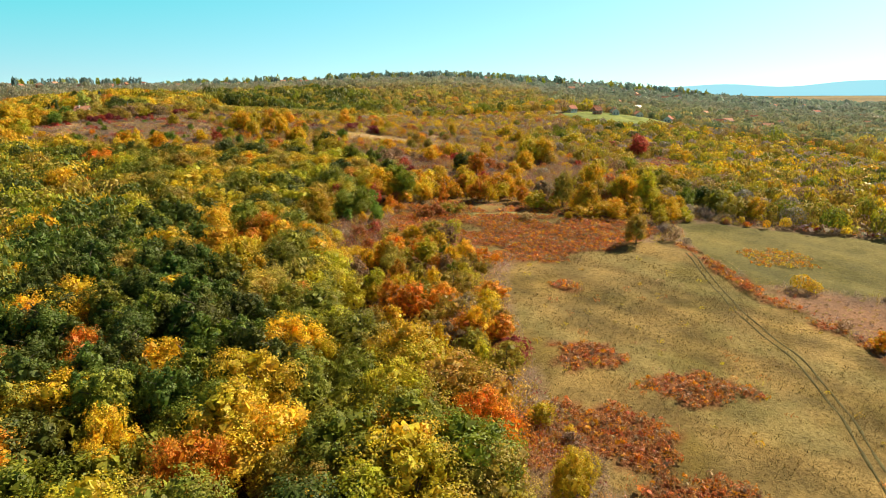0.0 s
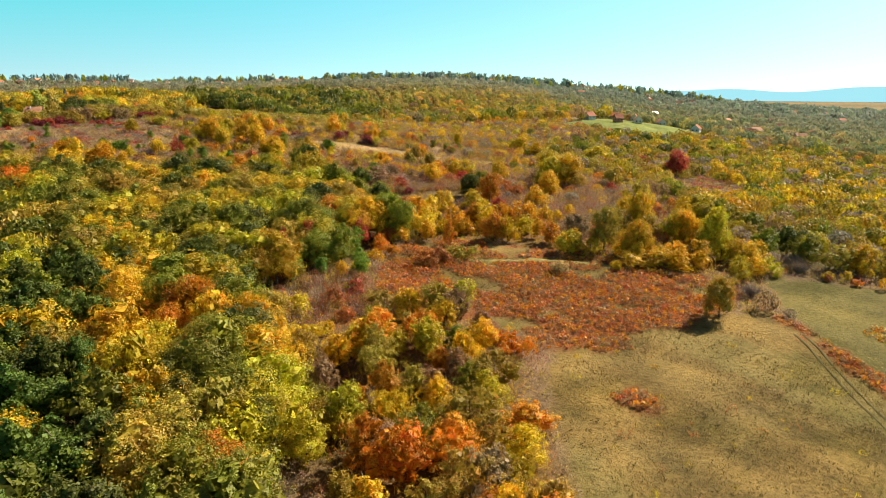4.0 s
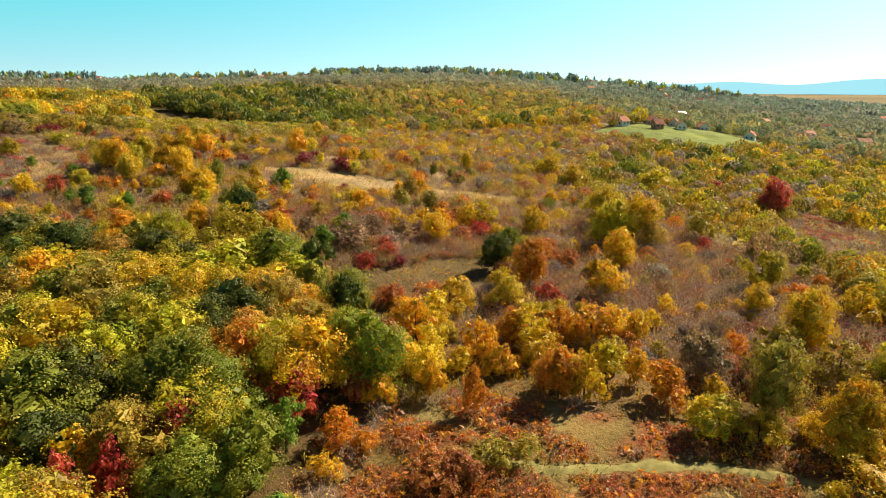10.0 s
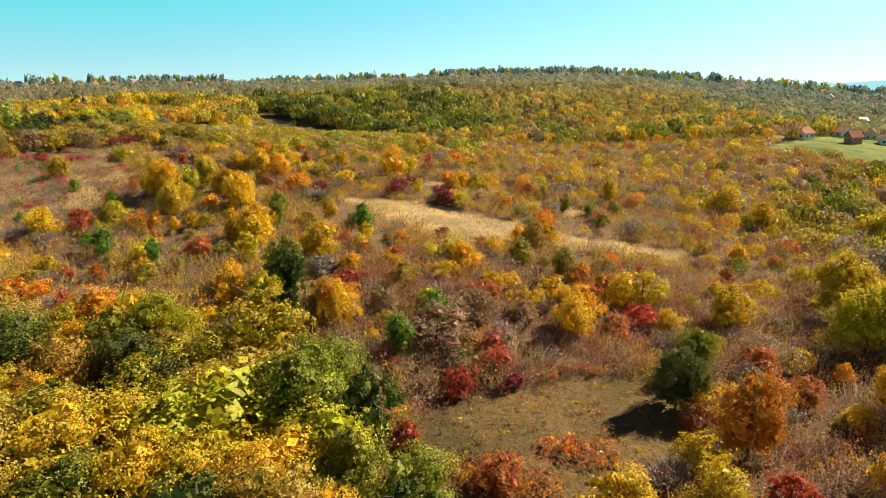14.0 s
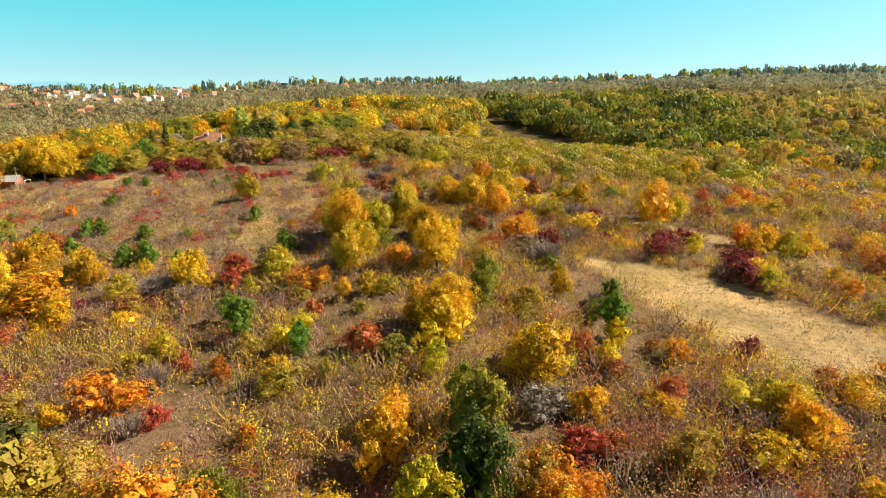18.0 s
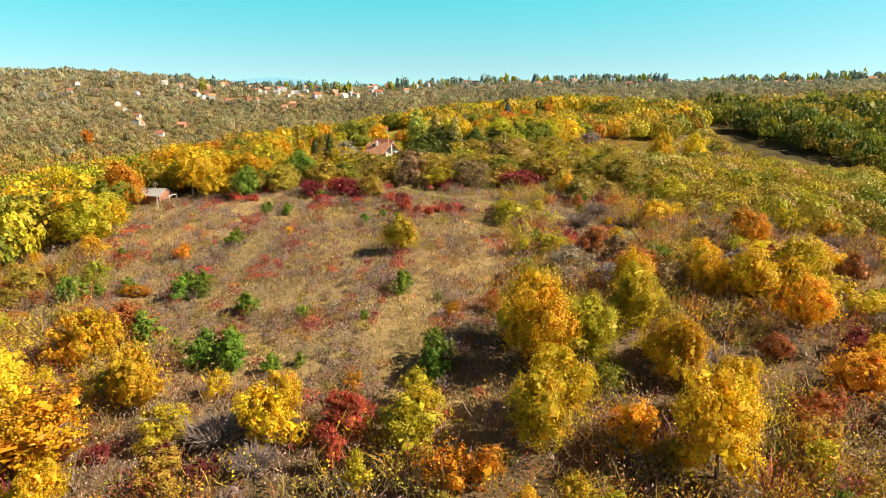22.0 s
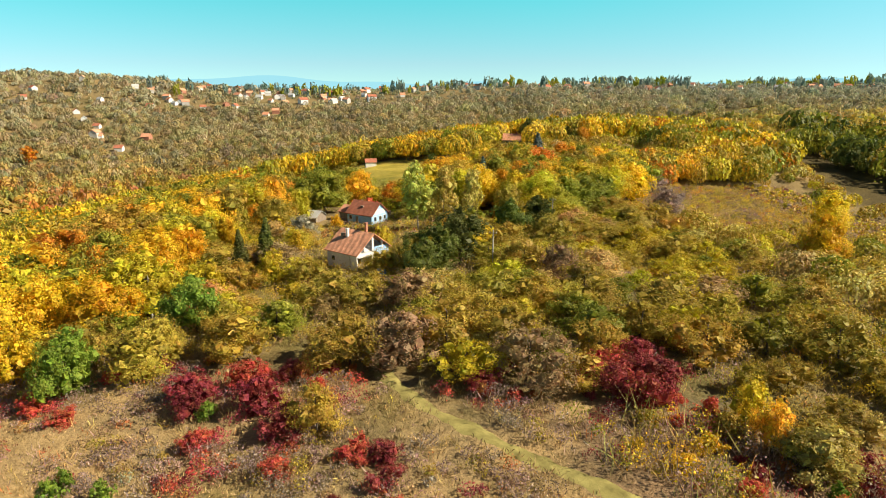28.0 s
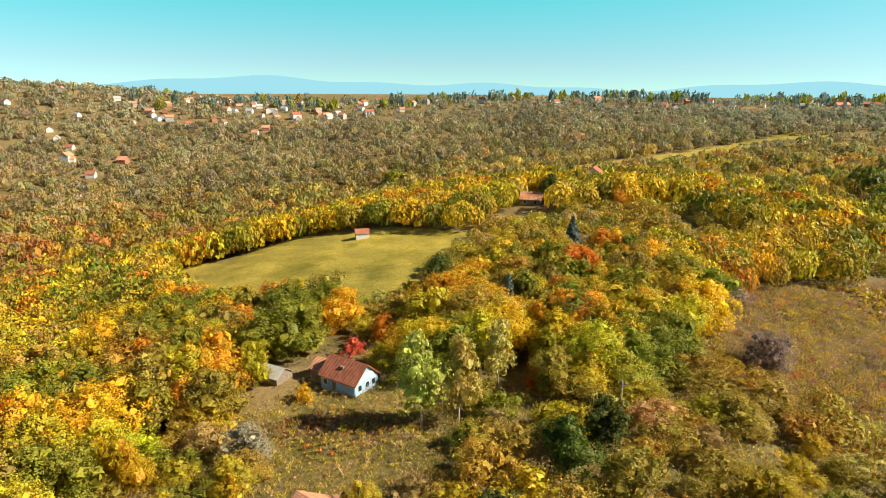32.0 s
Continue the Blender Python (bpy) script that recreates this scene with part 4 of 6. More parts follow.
def near_trees():
    """Single trees of the woods that the route crosses; what lies deeper in is stuff."""
    deep = Cover(31)
    x, y, r = scatter(-520, 270, -30, 690, 5.9, 41)
    k = zone(x, y)
    k[(k == 15) & (route_distance(x, y) >= 200)] = 0
    near = (k == 0) & (route_distance(x, y) < 200)
    k[near] = np.where((x[near] > -258) & (y[near] > 380), 11, 15)
    wood = np.isin(k, (1, 2, 3, 11, 13, 14, 15, 17, 20)) & ~in_yard(x, y) & ~inside([(q + (3 if q < -40 else -2), v - 9) for q, v in PALE_GRASS], x, y)
    x, y, k = x[wood], y[wood], k[wood]
    keep = r.random(len(x)) < np.select([k == 1, k == 2, k == 3, k == 11, k == 13, k == 14, k == 15, k == 17, k == 20], [0.85, 0.95, np.where((y > 365) | (x > 60), 0.72, 0.42), 0.75, 0.8, 0.6, 0.9, 0.75, 0.7])
    x, y, k = x[keep], y[keep], k[keep]
    d = route_distance(x, y)
    taken = np.array(PLACED) if PLACED else np.zeros((0, 3))
    for i in range(len(x)):
        if len(taken) and (np.hypot(taken[:, 0] - x[i], taken[:, 1] - y[i]) < taken[:, 2] + 1.6).any():
            k[i] = -1
    m = k >= 0
    x, y, k, d = x[m], y[m], k[m], d[m]
    count, left = {}, []
    caps = {"broad": 270, "mid": 330, "wood": 500, "airy": 280, "pine": 100, "tall": 40, "bare": 80, "bush": 130}
    for i in np.argsort(d):
        kk = int(k[i])
        names, w = MIXES[kk]
        c = names[r.choice(len(names), p=w)]
        if kk == 2 and c in ("pine", "deep", "green"):
            shape, h, wd = "pine", r.uniform(11, 15), 1.0
        elif kk in (1, 2, 15):
            shape, h, wd = "broad" if d[i] < 60 and count.get("broad", 0) < caps["broad"] else "wood", r.uniform(10, 14.5), r.uniform(0.95, 1.25)
        elif kk == 11:
            shape, h, wd = "airy", r.uniform(4, 7), r.uniform(1.2, 1.6)
        elif kk == 17:
            shape, h, wd = "airy" if c in ("grey", "brown") else "mid", r.uniform(6, 10) if y[i] < 330 else r.uniform(4.5, 8), r.uniform(1.0, 1.3)
        elif kk == 13:
            shape, h, wd = ("mid", "airy", "tall")[int(r.choice(3, p=(0.55, 0.3, 0.15)))], r.uniform(5, 9), r.uniform(0.85, 1.2)
        elif kk == 14:
            shape, h, wd = "mid" if r.random() < 0.7 else "tall", r.uniform(5, 8), 1.1
        elif c in ("grey", "brown"):
            shape, h, wd = "bare" if r.random() < 0.5 else "airy", r.uniform(2.5, 5.5), r.uniform(1.0, 1.5)
        else:
            shape, h, wd = "mid" if r.random() < 0.5 else "bush", r.uniform(2.2, 5.8), r.uniform(0.9, 1.3)
        count[shape] = count.get(shape, 0) + 1
        if d[i] < 190 and count[shape] <= caps[shape]:
            grow(shape, x[i], y[i], h, c, wd)
        else:
            left.append((x[i], y[i], h * 0.92, h * 0.45 * wd, *COLOURS[c], d[i]))
    left = np.array(left)
    for lo, hi, quads, size, core in ((0, 150, 260, 0.24, (330, 12)), (150, 230, 90, 0.36, (150, 11)), (230, 999, 40, 0.5, (100, 10))):
        b = left[(left[:, 7] >= lo) & (left[:, 7] < hi)]
        if len(b):
            deep.add(b[:, 0], b[:, 1], b[:, 2], b[:, 3], b[:, 4:7], quads, size, 0.05, 0, 0.5, core)
    if deep.v:
        deep.make("deep_wood", "autumn wood of close-set oaks and pines in mixed colours", "woods")


# trees and shrubs that stand out
grow("broad", -30.6, 89.4, 14.5, "lime", 1.06)
grow("broad", -46.6, 73.6, 12.9, "gold", 0.80)
grow("broad", -33.4, 69.6, 13.8, "orange", 0.80)
grow("broad", -10.2, 87.4, 14.5, "lime", 0.93)
grow("broad", -24.8, 103.7, 10.5, "gold", 0.80)
grow("broad", -65.7, 102.2, 11.6, "orange", 0.80)
grow("broad", -73.2, 120.3, 11.3, "gold", 0.80)
grow("broad", -52.8, 147.3, 14.5, "gold", 0.89)
grow("broad", -53.8, 174.1, 14.5, "orange", 0.93)
grow("broad", -146.1, 230.8, 14.5, "gold", 1.09)
grow("broad", -40.9, 169.3, 12.8, "gold", 0.80)
grow("broad", 3.0, 80.0, 7.5, "lime", 0.80)
grow("broad", 15.0, 76.4, 8.9, "lime", 0.80)
grow("bush", 8.1, 148.3, 5.0, "orange", 1.60)
grow("bush", 11.5, 117.6, 5.0, "crimson", 1.23)
grow("tall", -3.1, 105.9, 13.1, "gold", 0.76)
grow("tall", -11.7, 111.5, 11.5, "gold", 0.76)
grow("broad", -99.5, 136.3, 10.6, "gold", 0.80)
grow("broad", -95.4, 184.3, 14.5, "lime", 0.99)
grow("pine", -72.1, 129.7, 12.3, "pine", 0.82)
grow("pine", -61.2, 119.2, 11.4, "pine", 0.82)
grow("pine", -60.8, 133.2, 12.5, "pine", 0.82)
grow("pine", -55.6, 139.8, 13.1, "pine", 0.82)
grow("pine", -42.2, 117.9, 11.2, "deep", 0.82)
grow("pine", -51.2, 105.4, 11.8, "pine", 0.82)
grow("pine", -94.4, 155.7, 14.5, "pine", 0.82)
grow("pine", -110.8, 163.4, 15.2, "pine", 0.82)
grow("broad", -48.1, 167.8, 14.4, "gold", 0.80)
grow("broad", -66.8, 174.3, 14.5, "gold", 0.80)
grow("broad", -37.2, 166.7, 10.8, "gold", 0.80)
grow("broad", -55.8, 164.7, 12.3, "orange", 0.80)
grow("broad", -51.8, 191.1, 9.2, "lime", 0.80)
grow("bush", -69.2, 198.1, 5.0, "rust", 1.60)
grow("broad", -53.8, 276.5, 14.5, "lime", 1.60)
grow("pine", -28.8, 265.0, 13.4, "deep", 0.82)
grow("pine", -37.7, 281.2, 14.5, "deep", 0.82)
grow("bush", 100.6, 419.8, 5.0, "red", 1.60)
grow("bush", -58.5, 229.1, 5.0, "red", 0.95)
grow("youngpine", -44.4, 208.9, 6.9, "pine", 1.00)
grow("broad", 55.5, 194.4, 10.5, "olive", 0.80)
grow("mid", -18.3, 167.4, 9.0, "olive", 0.84)
grow("mid", -9.1, 170.4, 9.0, "lime", 1.04)
grow("mid", -2.1, 167.3, 8.5, "gold", 0.80)
grow("bush", 7.3, 173.4, 5.0, "orange", 1.08)
grow("bare", -26.8, 170.1, 4.0, "grey", 1.49)
grow("broad", 56.1, 264.2, 14.5, "gold", 0.82)
grow("broad", 72.2, 240.8, 14.5, "lime", 0.81)
grow("broad", 64.7, 246.5, 11.8, "gold", 0.80)
grow("bush", 54.0, 229.7, 5.0, "gold", 1.60)
grow("bush", 39.7, 224.8, 3.2, "gold", 0.87)
grow("bush", 76.4, 227.1, 5.0, "gold", 0.93)
grow("mid", -150.8, 319.3, 9.0, "gold", 1.36)
grow("mid", -159.3, 310.0, 9.0, "gold", 1.31)
grow("bush", 49.0, 228.1, 5.0, "gold", 1.60)
grow("broad", 40.1, 242.4, 13.8, "olive", 0.80)
grow("broad", 48.2, 235.9, 12.0, "gold", 0.80)
grow("broad", 64.2, 250.0, 11.1, "lime", 0.80)
grow("tall", -43.1, 225.9, 11.8, "red", 0.76)
grow("tall", -53.2, 215.9, 10.7, "red", 0.76)
grow("tall", -48.6, 218.7, 11.0, "red", 0.76)
grow("tall", -48.1, 208.2, 6.2, "orange", 0.76)
grow("youngpine", -27.4, 213.8, 8.8, "pine", 1.00)
grow("youngpine", -44.4, 211.2, 6.9, "pine", 1.00)
grow("youngpine", -37.3, 212.3, 5.5, "pine", 1.00)
grow("mid", -13.0, 256.9, 9.0, "yellow", 0.86)
grow("mid", -4.6, 259.0, 8.9, "gold", 0.80)
grow("tall", -5.5, 242.6, 8.7, "orange", 0.76)
grow("broad", 7.9, 247.4, 9.8, "orange", 0.80)
grow("mid", 12.0, 247.0, 8.9, "gold", 0.80)
grow("mid", -12.7, 248.0, 6.5, "gold", 0.80)
grow("broad", 5.5, 314.6, 9.0, "green", 0.80)
grow("airy", -36.6, 313.9, 8.0, "brown", 1.57)
grow("bush", -23.9, 245.5, 5.0, "rust", 0.90)
grow("mid", -19.3, 252.1, 9.0, "yellow", 0.82)
grow("mid", 21.4, 267.7, 8.9, "yellow", 0.80)
grow("mid", 26.5, 268.7, 7.5, "yellow", 0.80)
grow("broad", 55.8, 283.3, 7.9, "lime", 0.80)
grow("mid", -32.8, 214.5, 4.7, "gold", 0.80)
grow("broad", -61.0, 218.5, 6.6, "gold", 0.80)
grow("mid", -76.6, 242.9, 7.5, "rust", 0.80)
grow("pine", -57.8, 294.1, 16.0, "lime", 1.16)
grow("pine", -45.9, 280.0, 16.0, "green", 0.93)
grow("pine", -36.7, 272.9, 13.2, "green", 0.82)
grow("broad", -86.9, 290.7, 12.9, "lime", 0.80)
grow("broad", -73.8, 293.1, 14.0, "lime", 0.80)
grow("broad", -55.8, 263.4, 14.5, "gold", 0.93)
grow("broad", -77.9, 276.0, 11.1, "gold", 0.80)
grow("bush", -26.4, 311.3, 5.0, "red", 1.16)
grow("bush", -29.6, 301.6, 4.9, "red", 0.87)
grow("broad", 1.2, 305.0, 9.5, "deep", 0.80)
grow("broad", 8.7, 295.0, 12.6, "orange", 0.80)
grow("broad", 33.3, 307.7, 11.7, "gold", 0.80)
grow("broad", 36.1, 330.4, 14.5, "lime", 0.86)
grow("bush", 20.1, 311.2, 5.0, "rust", 1.11)
grow("pine", -64.1, 315.5, 14.7, "deep", 0.82)
grow("mid", -76.6, 318.7, 8.5, "yellow", 0.80)
grow("mid", -54.9, 316.8, 8.8, "gold", 0.80)
grow("mid", -13.1, 323.4, 9.0, "gold", 0.87)
grow("mid", -0.3, 340.3, 9.0, "gold", 1.05)
grow("mid", -29.7, 337.4, 5.6, "gold", 0.80)
grow("broad", -3.2, 417.6, 8.2, "gold", 0.80)
grow("mid", 72.8, 413.3, 9.0, "lime", 1.39)
grow("mid", 31.3, 423.3, 9.0, "gold", 1.36)
grow("mid", -84.4, 344.3, 9.0, "gold", 1.05)
grow("bush", -66.0, 397.5, 5.0, "crimson", 1.31)
grow("bush", -50.4, 392.0, 5.0, "crimson", 1.27)
grow("mid", 3.4, 281.1, 9.0, "yellow", 0.99)
grow("bush", 24.9, 274.5, 5.0, "yellow", 1.00)
grow("bush", 31.3, 276.8, 4.2, "yellow", 0.87)
grow("bush", -34.7, 288.0, 4.3, "red", 0.87)
grow("bush", -22.0, 282.4, 5.0, "rust", 1.05)
grow("bush", 12.7, 279.0, 5.0, "gold", 0.87)
grow("mid", 39.5, 410.1, 9.0, "gold", 1.19)
grow("mid", 46.8, 328.5, 9.0, "olive", 1.10)
grow("bush", -22.2, 383.7, 5.0, "orange", 0.96)
grow("mid", -63.0, 357.5, 5.1, "gold", 0.80)
grow("pine", -68.4, 323.7, 13.5, "green", 0.82)
grow("pine", -66.3, 310.3, 12.8, "lime", 0.82)
grow("broad", -78.3, 293.6, 13.5, "lime", 0.80)
grow("bush", -119.2, 317.3, 3.6, "lime", 0.87)
grow("mid", -39.1, 351.4, 6.1, "gold", 0.80)
grow("mid", -12.1, 327.7, 8.5, "gold", 0.80)
grow("mid", -4.4, 337.6, 8.5, "gold", 0.80)
grow("broad", -16.0, 348.6, 8.4, "olive", 0.80)
grow("bush", -30.2, 339.4, 4.4, "gold", 0.87)
grow("youngpine", -41.1, 308.5, 8.7, "pine", 1.00)
grow("youngpine", -37.3, 318.5, 8.5, "pine", 1.00)
grow("bare", -35.1, 318.7, 4.0, "grey", 1.60)
grow("bush", -58.3, 325.6, 5.0, "orange", 1.03)
grow("bush", -19.9, 334.1, 3.0, "gold", 0.87)
grow("mid", -23.9, 364.2, 7.7, "olive", 0.80)
grow("broad", -95.5, 290.2, 9.6, "lime", 0.80)
grow("broad", -123.1, 368.4, 11.9, "gold", 0.80)
grow("broad", -119.4, 372.9, 10.0, "lime", 0.80)
grow("broad", -120.4, 384.3, 10.3, "gold", 0.80)
grow("broad", -99.5, 366.0, 11.8, "gold", 0.80)
grow("broad", -113.8, 357.4, 9.3, "gold", 0.80)
grow("pine", -84.9, 356.8, 10.0, "green", 0.82)
grow("broad", -86.3, 347.7, 10.3, "gold", 0.80)
grow("mid", -76.1, 368.1, 6.5, "gold", 0.80)
grow("youngpine", -63.8, 359.4, 7.6, "pine", 1.00)
grow("youngpine", -112.4, 329.7, 7.6, "pine", 1.00)
grow("youngpine", -101.3, 331.5, 6.4, "pine", 1.00)
grow("mid", -138.4, 341.5, 6.6, "gold", 0.80)
grow("mid", -155.5, 331.6, 7.7, "gold", 0.80)
grow("mid", -170.7, 330.6, 9.0, "gold", 0.82)
grow("mid", -141.3, 317.6, 6.4, "gold", 0.80)
grow("bush", -115.5, 348.4, 5.0, "orange", 0.90)
grow("tall", -126.6, 341.4, 5.5, "red", 0.76)
grow("bush", -128.1, 353.6, 5.0, "yellow", 0.87)
grow("youngpine", -166.6, 351.6, 4.1, "pine", 1.02)
grow("youngpine", -160.3, 342.2, 3.7, "pine", 1.02)
grow("youngpine", -184.5, 351.7, 3.5, "pine", 1.02)
grow("youngpine", -184.2, 349.0, 4.3, "pine", 1.02)
grow("youngpine", -202.5, 366.2, 4.0, "pine", 1.02)
grow("youngpine", -220.5, 382.6, 2.9, "grass", 1.02)
grow("youngpine", -215.2, 384.7, 2.9, "grass", 1.02)
grow("youngpine", -134.5, 361.6, 4.5, "pine", 1.02)
grow("youngpine", -153.1, 402.7, 3.2, "pine", 1.02)
grow("bush", -52.0, 394.8, 5.0, "crimson", 1.08)
grow("broad", -71.8, 414.5, 11.7, "gold", 0.80)
grow("mid", -124.2, 429.2, 7.3, "orange", 0.80)
grow("mid", -118.5, 402.2, 7.8, "gold", 0.80)
grow("mid", -105.1, 400.2, 9.0, "gold", 0.83)
grow("mid", -92.9, 420.2, 6.2, "lime", 0.80)
grow("mid", -94.8, 395.6, 5.5, "gold", 0.80)
grow("mid", -50.7, 403.3, 6.9, "gold", 0.80)
grow("pine", -72.5, 329.2, 9.9, "green", 0.82)
grow("mid", -79.3, 324.0, 7.3, "yellow", 0.80)
grow("mid", -69.0, 346.5, 6.0, "gold", 0.80)
grow("mid", -73.7, 346.4, 5.0, "gold", 0.80)
grow("mid", -172.7, 437.6, 7.0, "yellow", 0.80)
grow("bush", -105.2, 352.6, 4.7, "lime", 0.87)
grow("bush", -93.9, 337.5, 5.0, "rust", 1.13)
grow("mid", -108.4, 349.7, 4.3, "gold", 0.80)
grow("bush", -66.3, 352.4, 4.0, "rust", 0.87)
grow("bush", -53.9, 358.2, 3.8, "gold", 0.87)
grow("bush", -144.7, 311.8, 3.4, "red", 0.87)
grow("broad", -59.7, 548.8, 14.0, "olive", 0.80)
grow("mid", -74.6, 508.6, 9.0, "olive", 0.98)
grow("mid", -78.1, 481.7, 9.0, "gold", 0.88)
grow("bush", -106.1, 311.0, 3.5, "red", 0.87)
grow("bush", -113.9, 320.9, 3.0, "red", 0.87)
grow("mid", -81.4, 337.4, 6.3, "lime", 0.80)
grow("tall", -160.1, 318.7, 12.2, "yellow", 0.76)
grow("mid", -153.0, 330.4, 8.0, "gold", 0.80)
grow("youngpine", -198.1, 334.2, 5.0, "pine", 1.09)
grow("youngpine", -155.9, 344.2, 4.8, "pine", 1.02)
grow("youngpine", -169.2, 336.9, 4.5, "pine", 1.02)
grow("youngpine", -154.1, 372.0, 3.8, "pine", 1.02)
grow("youngpine", -131.0, 358.7, 4.9, "pine", 1.00)
grow("youngpine", -158.2, 356.2, 2.6, "grass", 1.02)
grow("youngpine", -201.5, 364.8, 3.5, "pine", 1.02)
grow("mid", -91.7, 348.1, 8.5, "yellow", 0.80)
grow("bush", -96.1, 400.9, 3.5, "gold", 0.87)
grow("mid", -109.8, 407.4, 8.2, "gold", 0.80)
grow("mid", -91.0, 417.8, 7.8, "gold", 0.80)
grow("bush", -86.0, 387.6, 4.7, "crimson", 0.87)
grow("bush", -98.1, 398.5, 4.2, "crimson", 0.87)
grow("bush", -145.7, 319.9, 4.0, "gold", 0.87)
grow("bush", -142.7, 316.2, 4.3, "gold", 0.87)
grow("broad", -128.3, 373.6, 10.5, "gold", 0.80)
grow("broad", -123.5, 379.3, 6.9, "lime", 0.80)
grow("broad", -126.2, 393.3, 8.6, "gold", 0.80)
grow("broad", -110.1, 377.1, 8.9, "gold", 0.80)
grow("broad", -102.1, 373.8, 8.8, "gold", 0.80)
grow("broad", -115.4, 363.1, 9.2, "gold", 0.80)
grow("mid", -121.4, 404.5, 7.6, "gold", 0.80)
grow("mid", -117.2, 409.8, 5.9, "yellow", 0.80)
grow("broad", -169.3, 383.8, 7.6, "lime", 0.95)
grow("youngpine", -132.4, 360.0, 4.9, "pine", 1.00)
grow("youngpine", -155.6, 373.4, 3.3, "pine", 1.02)
grow("youngpine", -167.9, 351.8, 3.7, "pine", 1.02)
grow("youngpine", -170.8, 336.9, 5.0, "pine", 1.10)
grow("youngpine", -157.9, 344.9, 4.2, "pine", 1.02)
grow("youngpine", -163.0, 339.2, 3.2, "pine", 1.02)
grow("youngpine", -199.9, 333.4, 4.8, "pine", 1.02)
grow("youngpine", -147.8, 345.6, 3.2, "pine", 1.02)
grow("youngpine", -147.0, 349.3, 2.4, "pine", 1.02)
grow("youngpine", -217.0, 347.4, 2.8, "grass", 1.02)
grow("youngpine", -147.9, 373.9, 1.5, "grass", 1.02)
grow("youngpine", -151.2, 362.3, 1.9, "grass", 1.02)
grow("bush", -203.5, 355.2, 3.7, "orange", 0.87)
grow("broad", -174.9, 330.8, 7.1, "gold", 0.80)
grow("mid", -148.6, 338.6, 4.1, "gold", 0.80)
grow("bush", -142.4, 372.2, 2.6, "orange", 0.87)
grow("bush", -137.1, 350.7, 2.6, "orange", 0.87)
grow("mid", -246.1, 354.9, 7.8, "gold", 0.80)
grow("broad", -287.0, 352.8, 14.2, "gold", 0.80)
grow("broad", -275.1, 353.4, 10.2, "deep", 0.80)
grow("tall", -806.3, 478.9, 18.0, "orange", 1.44)
grow("broad", -267.7, 381.8, 14.5, "gold", 0.90)
grow("broad", -293.6, 375.6, 11.9, "gold", 0.80)
grow("mid", -241.6, 387.3, 9.0, "grass", 0.86)
grow("mid", -252.6, 383.1, 9.0, "gold", 0.80)
grow("youngpine", -218.8, 380.8, 3.1, "grass", 1.02)
grow("youngpine", -213.1, 383.3, 2.8, "pine", 1.02)
grow("youngpine", -192.0, 396.2, 2.1, "pine", 1.02)
grow("youngpine", -186.4, 395.6, 2.5, "pine", 1.02)
grow("youngpine", -191.0, 390.4, 2.8, "pine", 1.02)
grow("youngpine", -165.6, 434.2, 2.6, "pine", 1.02)
grow("youngpine", -161.5, 416.6, 2.3, "pine", 1.02)
grow("mid", -176.7, 441.4, 6.6, "lime", 0.80)
grow("bush", -218.3, 403.3, 5.0, "crimson", 0.93)
grow("bush", -223.8, 397.4, 4.6, "crimson", 0.87)
grow("bush", -187.1, 435.7, 5.0, "crimson", 0.95)
grow("bush", -191.2, 401.6, 3.7, "red", 0.87)
grow("airy", -209.3, 405.6, 6.8, "olive", 0.91)
grow("airy", -240.9, 399.4, 8.0, "olive", 0.95)
grow("mid", -245.8, 389.3, 9.0, "grass", 0.94)
grow("mid", -276.4, 379.7, 9.0, "lime", 0.91)
grow("mid", -338.9, 392.5, 9.0, "gold", 1.60)
grow("bush", -222.4, 398.3, 2.4, "grass", 0.87)
grow("airy", -176.5, 466.1, 8.0, "olive", 1.47)
grow("airy", -206.1, 434.3, 8.0, "olive", 1.20)
grow("airy", -229.5, 434.9, 8.0, "brown", 1.41)
grow("airy", -197.7, 459.3, 8.0, "olive", 1.60)
grow("airy", -211.2, 457.9, 8.0, "olive", 1.43)
grow("broad", -194.4, 519.9, 12.9, "gold", 0.80)
grow("bush", -182.6, 428.3, 1.7, "gold", 0.87)
grow("bush", -169.6, 410.3, 1.6, "red", 0.87)
grow("bush", -198.4, 376.0, 2.2, "gold", 0.87)
grow("bush", -151.4, 424.5, 1.7, "gold", 0.87)
grow("mid", -260.8, 414.0, 9.0, "lime", 1.11)
grow("mid", -302.7, 410.7, 9.0, "gold", 1.36)
grow("airy", -264.0, 430.8, 8.0, "brown", 1.38)
grow("airy", -277.5, 395.3, 8.0, "olive", 1.12)
grow("bush", -196.3, 405.5, 2.8, "crimson", 0.87)
grow("bush", -185.0, 403.6, 2.2, "red", 0.87)
grow("mid", -239.6, 412.5, 3.7, "gold", 0.80)
grow("broad", -335.7, 483.2, 14.5, "green", 1.21)
grow("pine", -249.5, 481.8, 11.0, "deep", 1.25)
grow("pine", -248.7, 491.1, 10.5, "deep", 1.25)
grow("broad", -265.0, 516.6, 8.3, "red", 0.80)
grow("spruce", -296.0, 520.5, 14.0, "blue", 0.90)
grow("spruce", -314.9, 570.5, 17.0, "blue", 1.16)
grow("tall", -275.1, 475.4, 18.0, "pale", 0.81)
grow("tall", -272.0, 481.2, 16.8, "pale", 0.76)
grow("tall", -277.2, 496.8, 14.6, "pale", 0.76)
grow("tall", -282.4, 522.0, 14.4, "gold", 0.76)
grow("tall", -282.9, 515.3, 12.9, "gold", 0.76)
grow("mid", -317.1, 513.8, 9.0, "gold", 0.97)
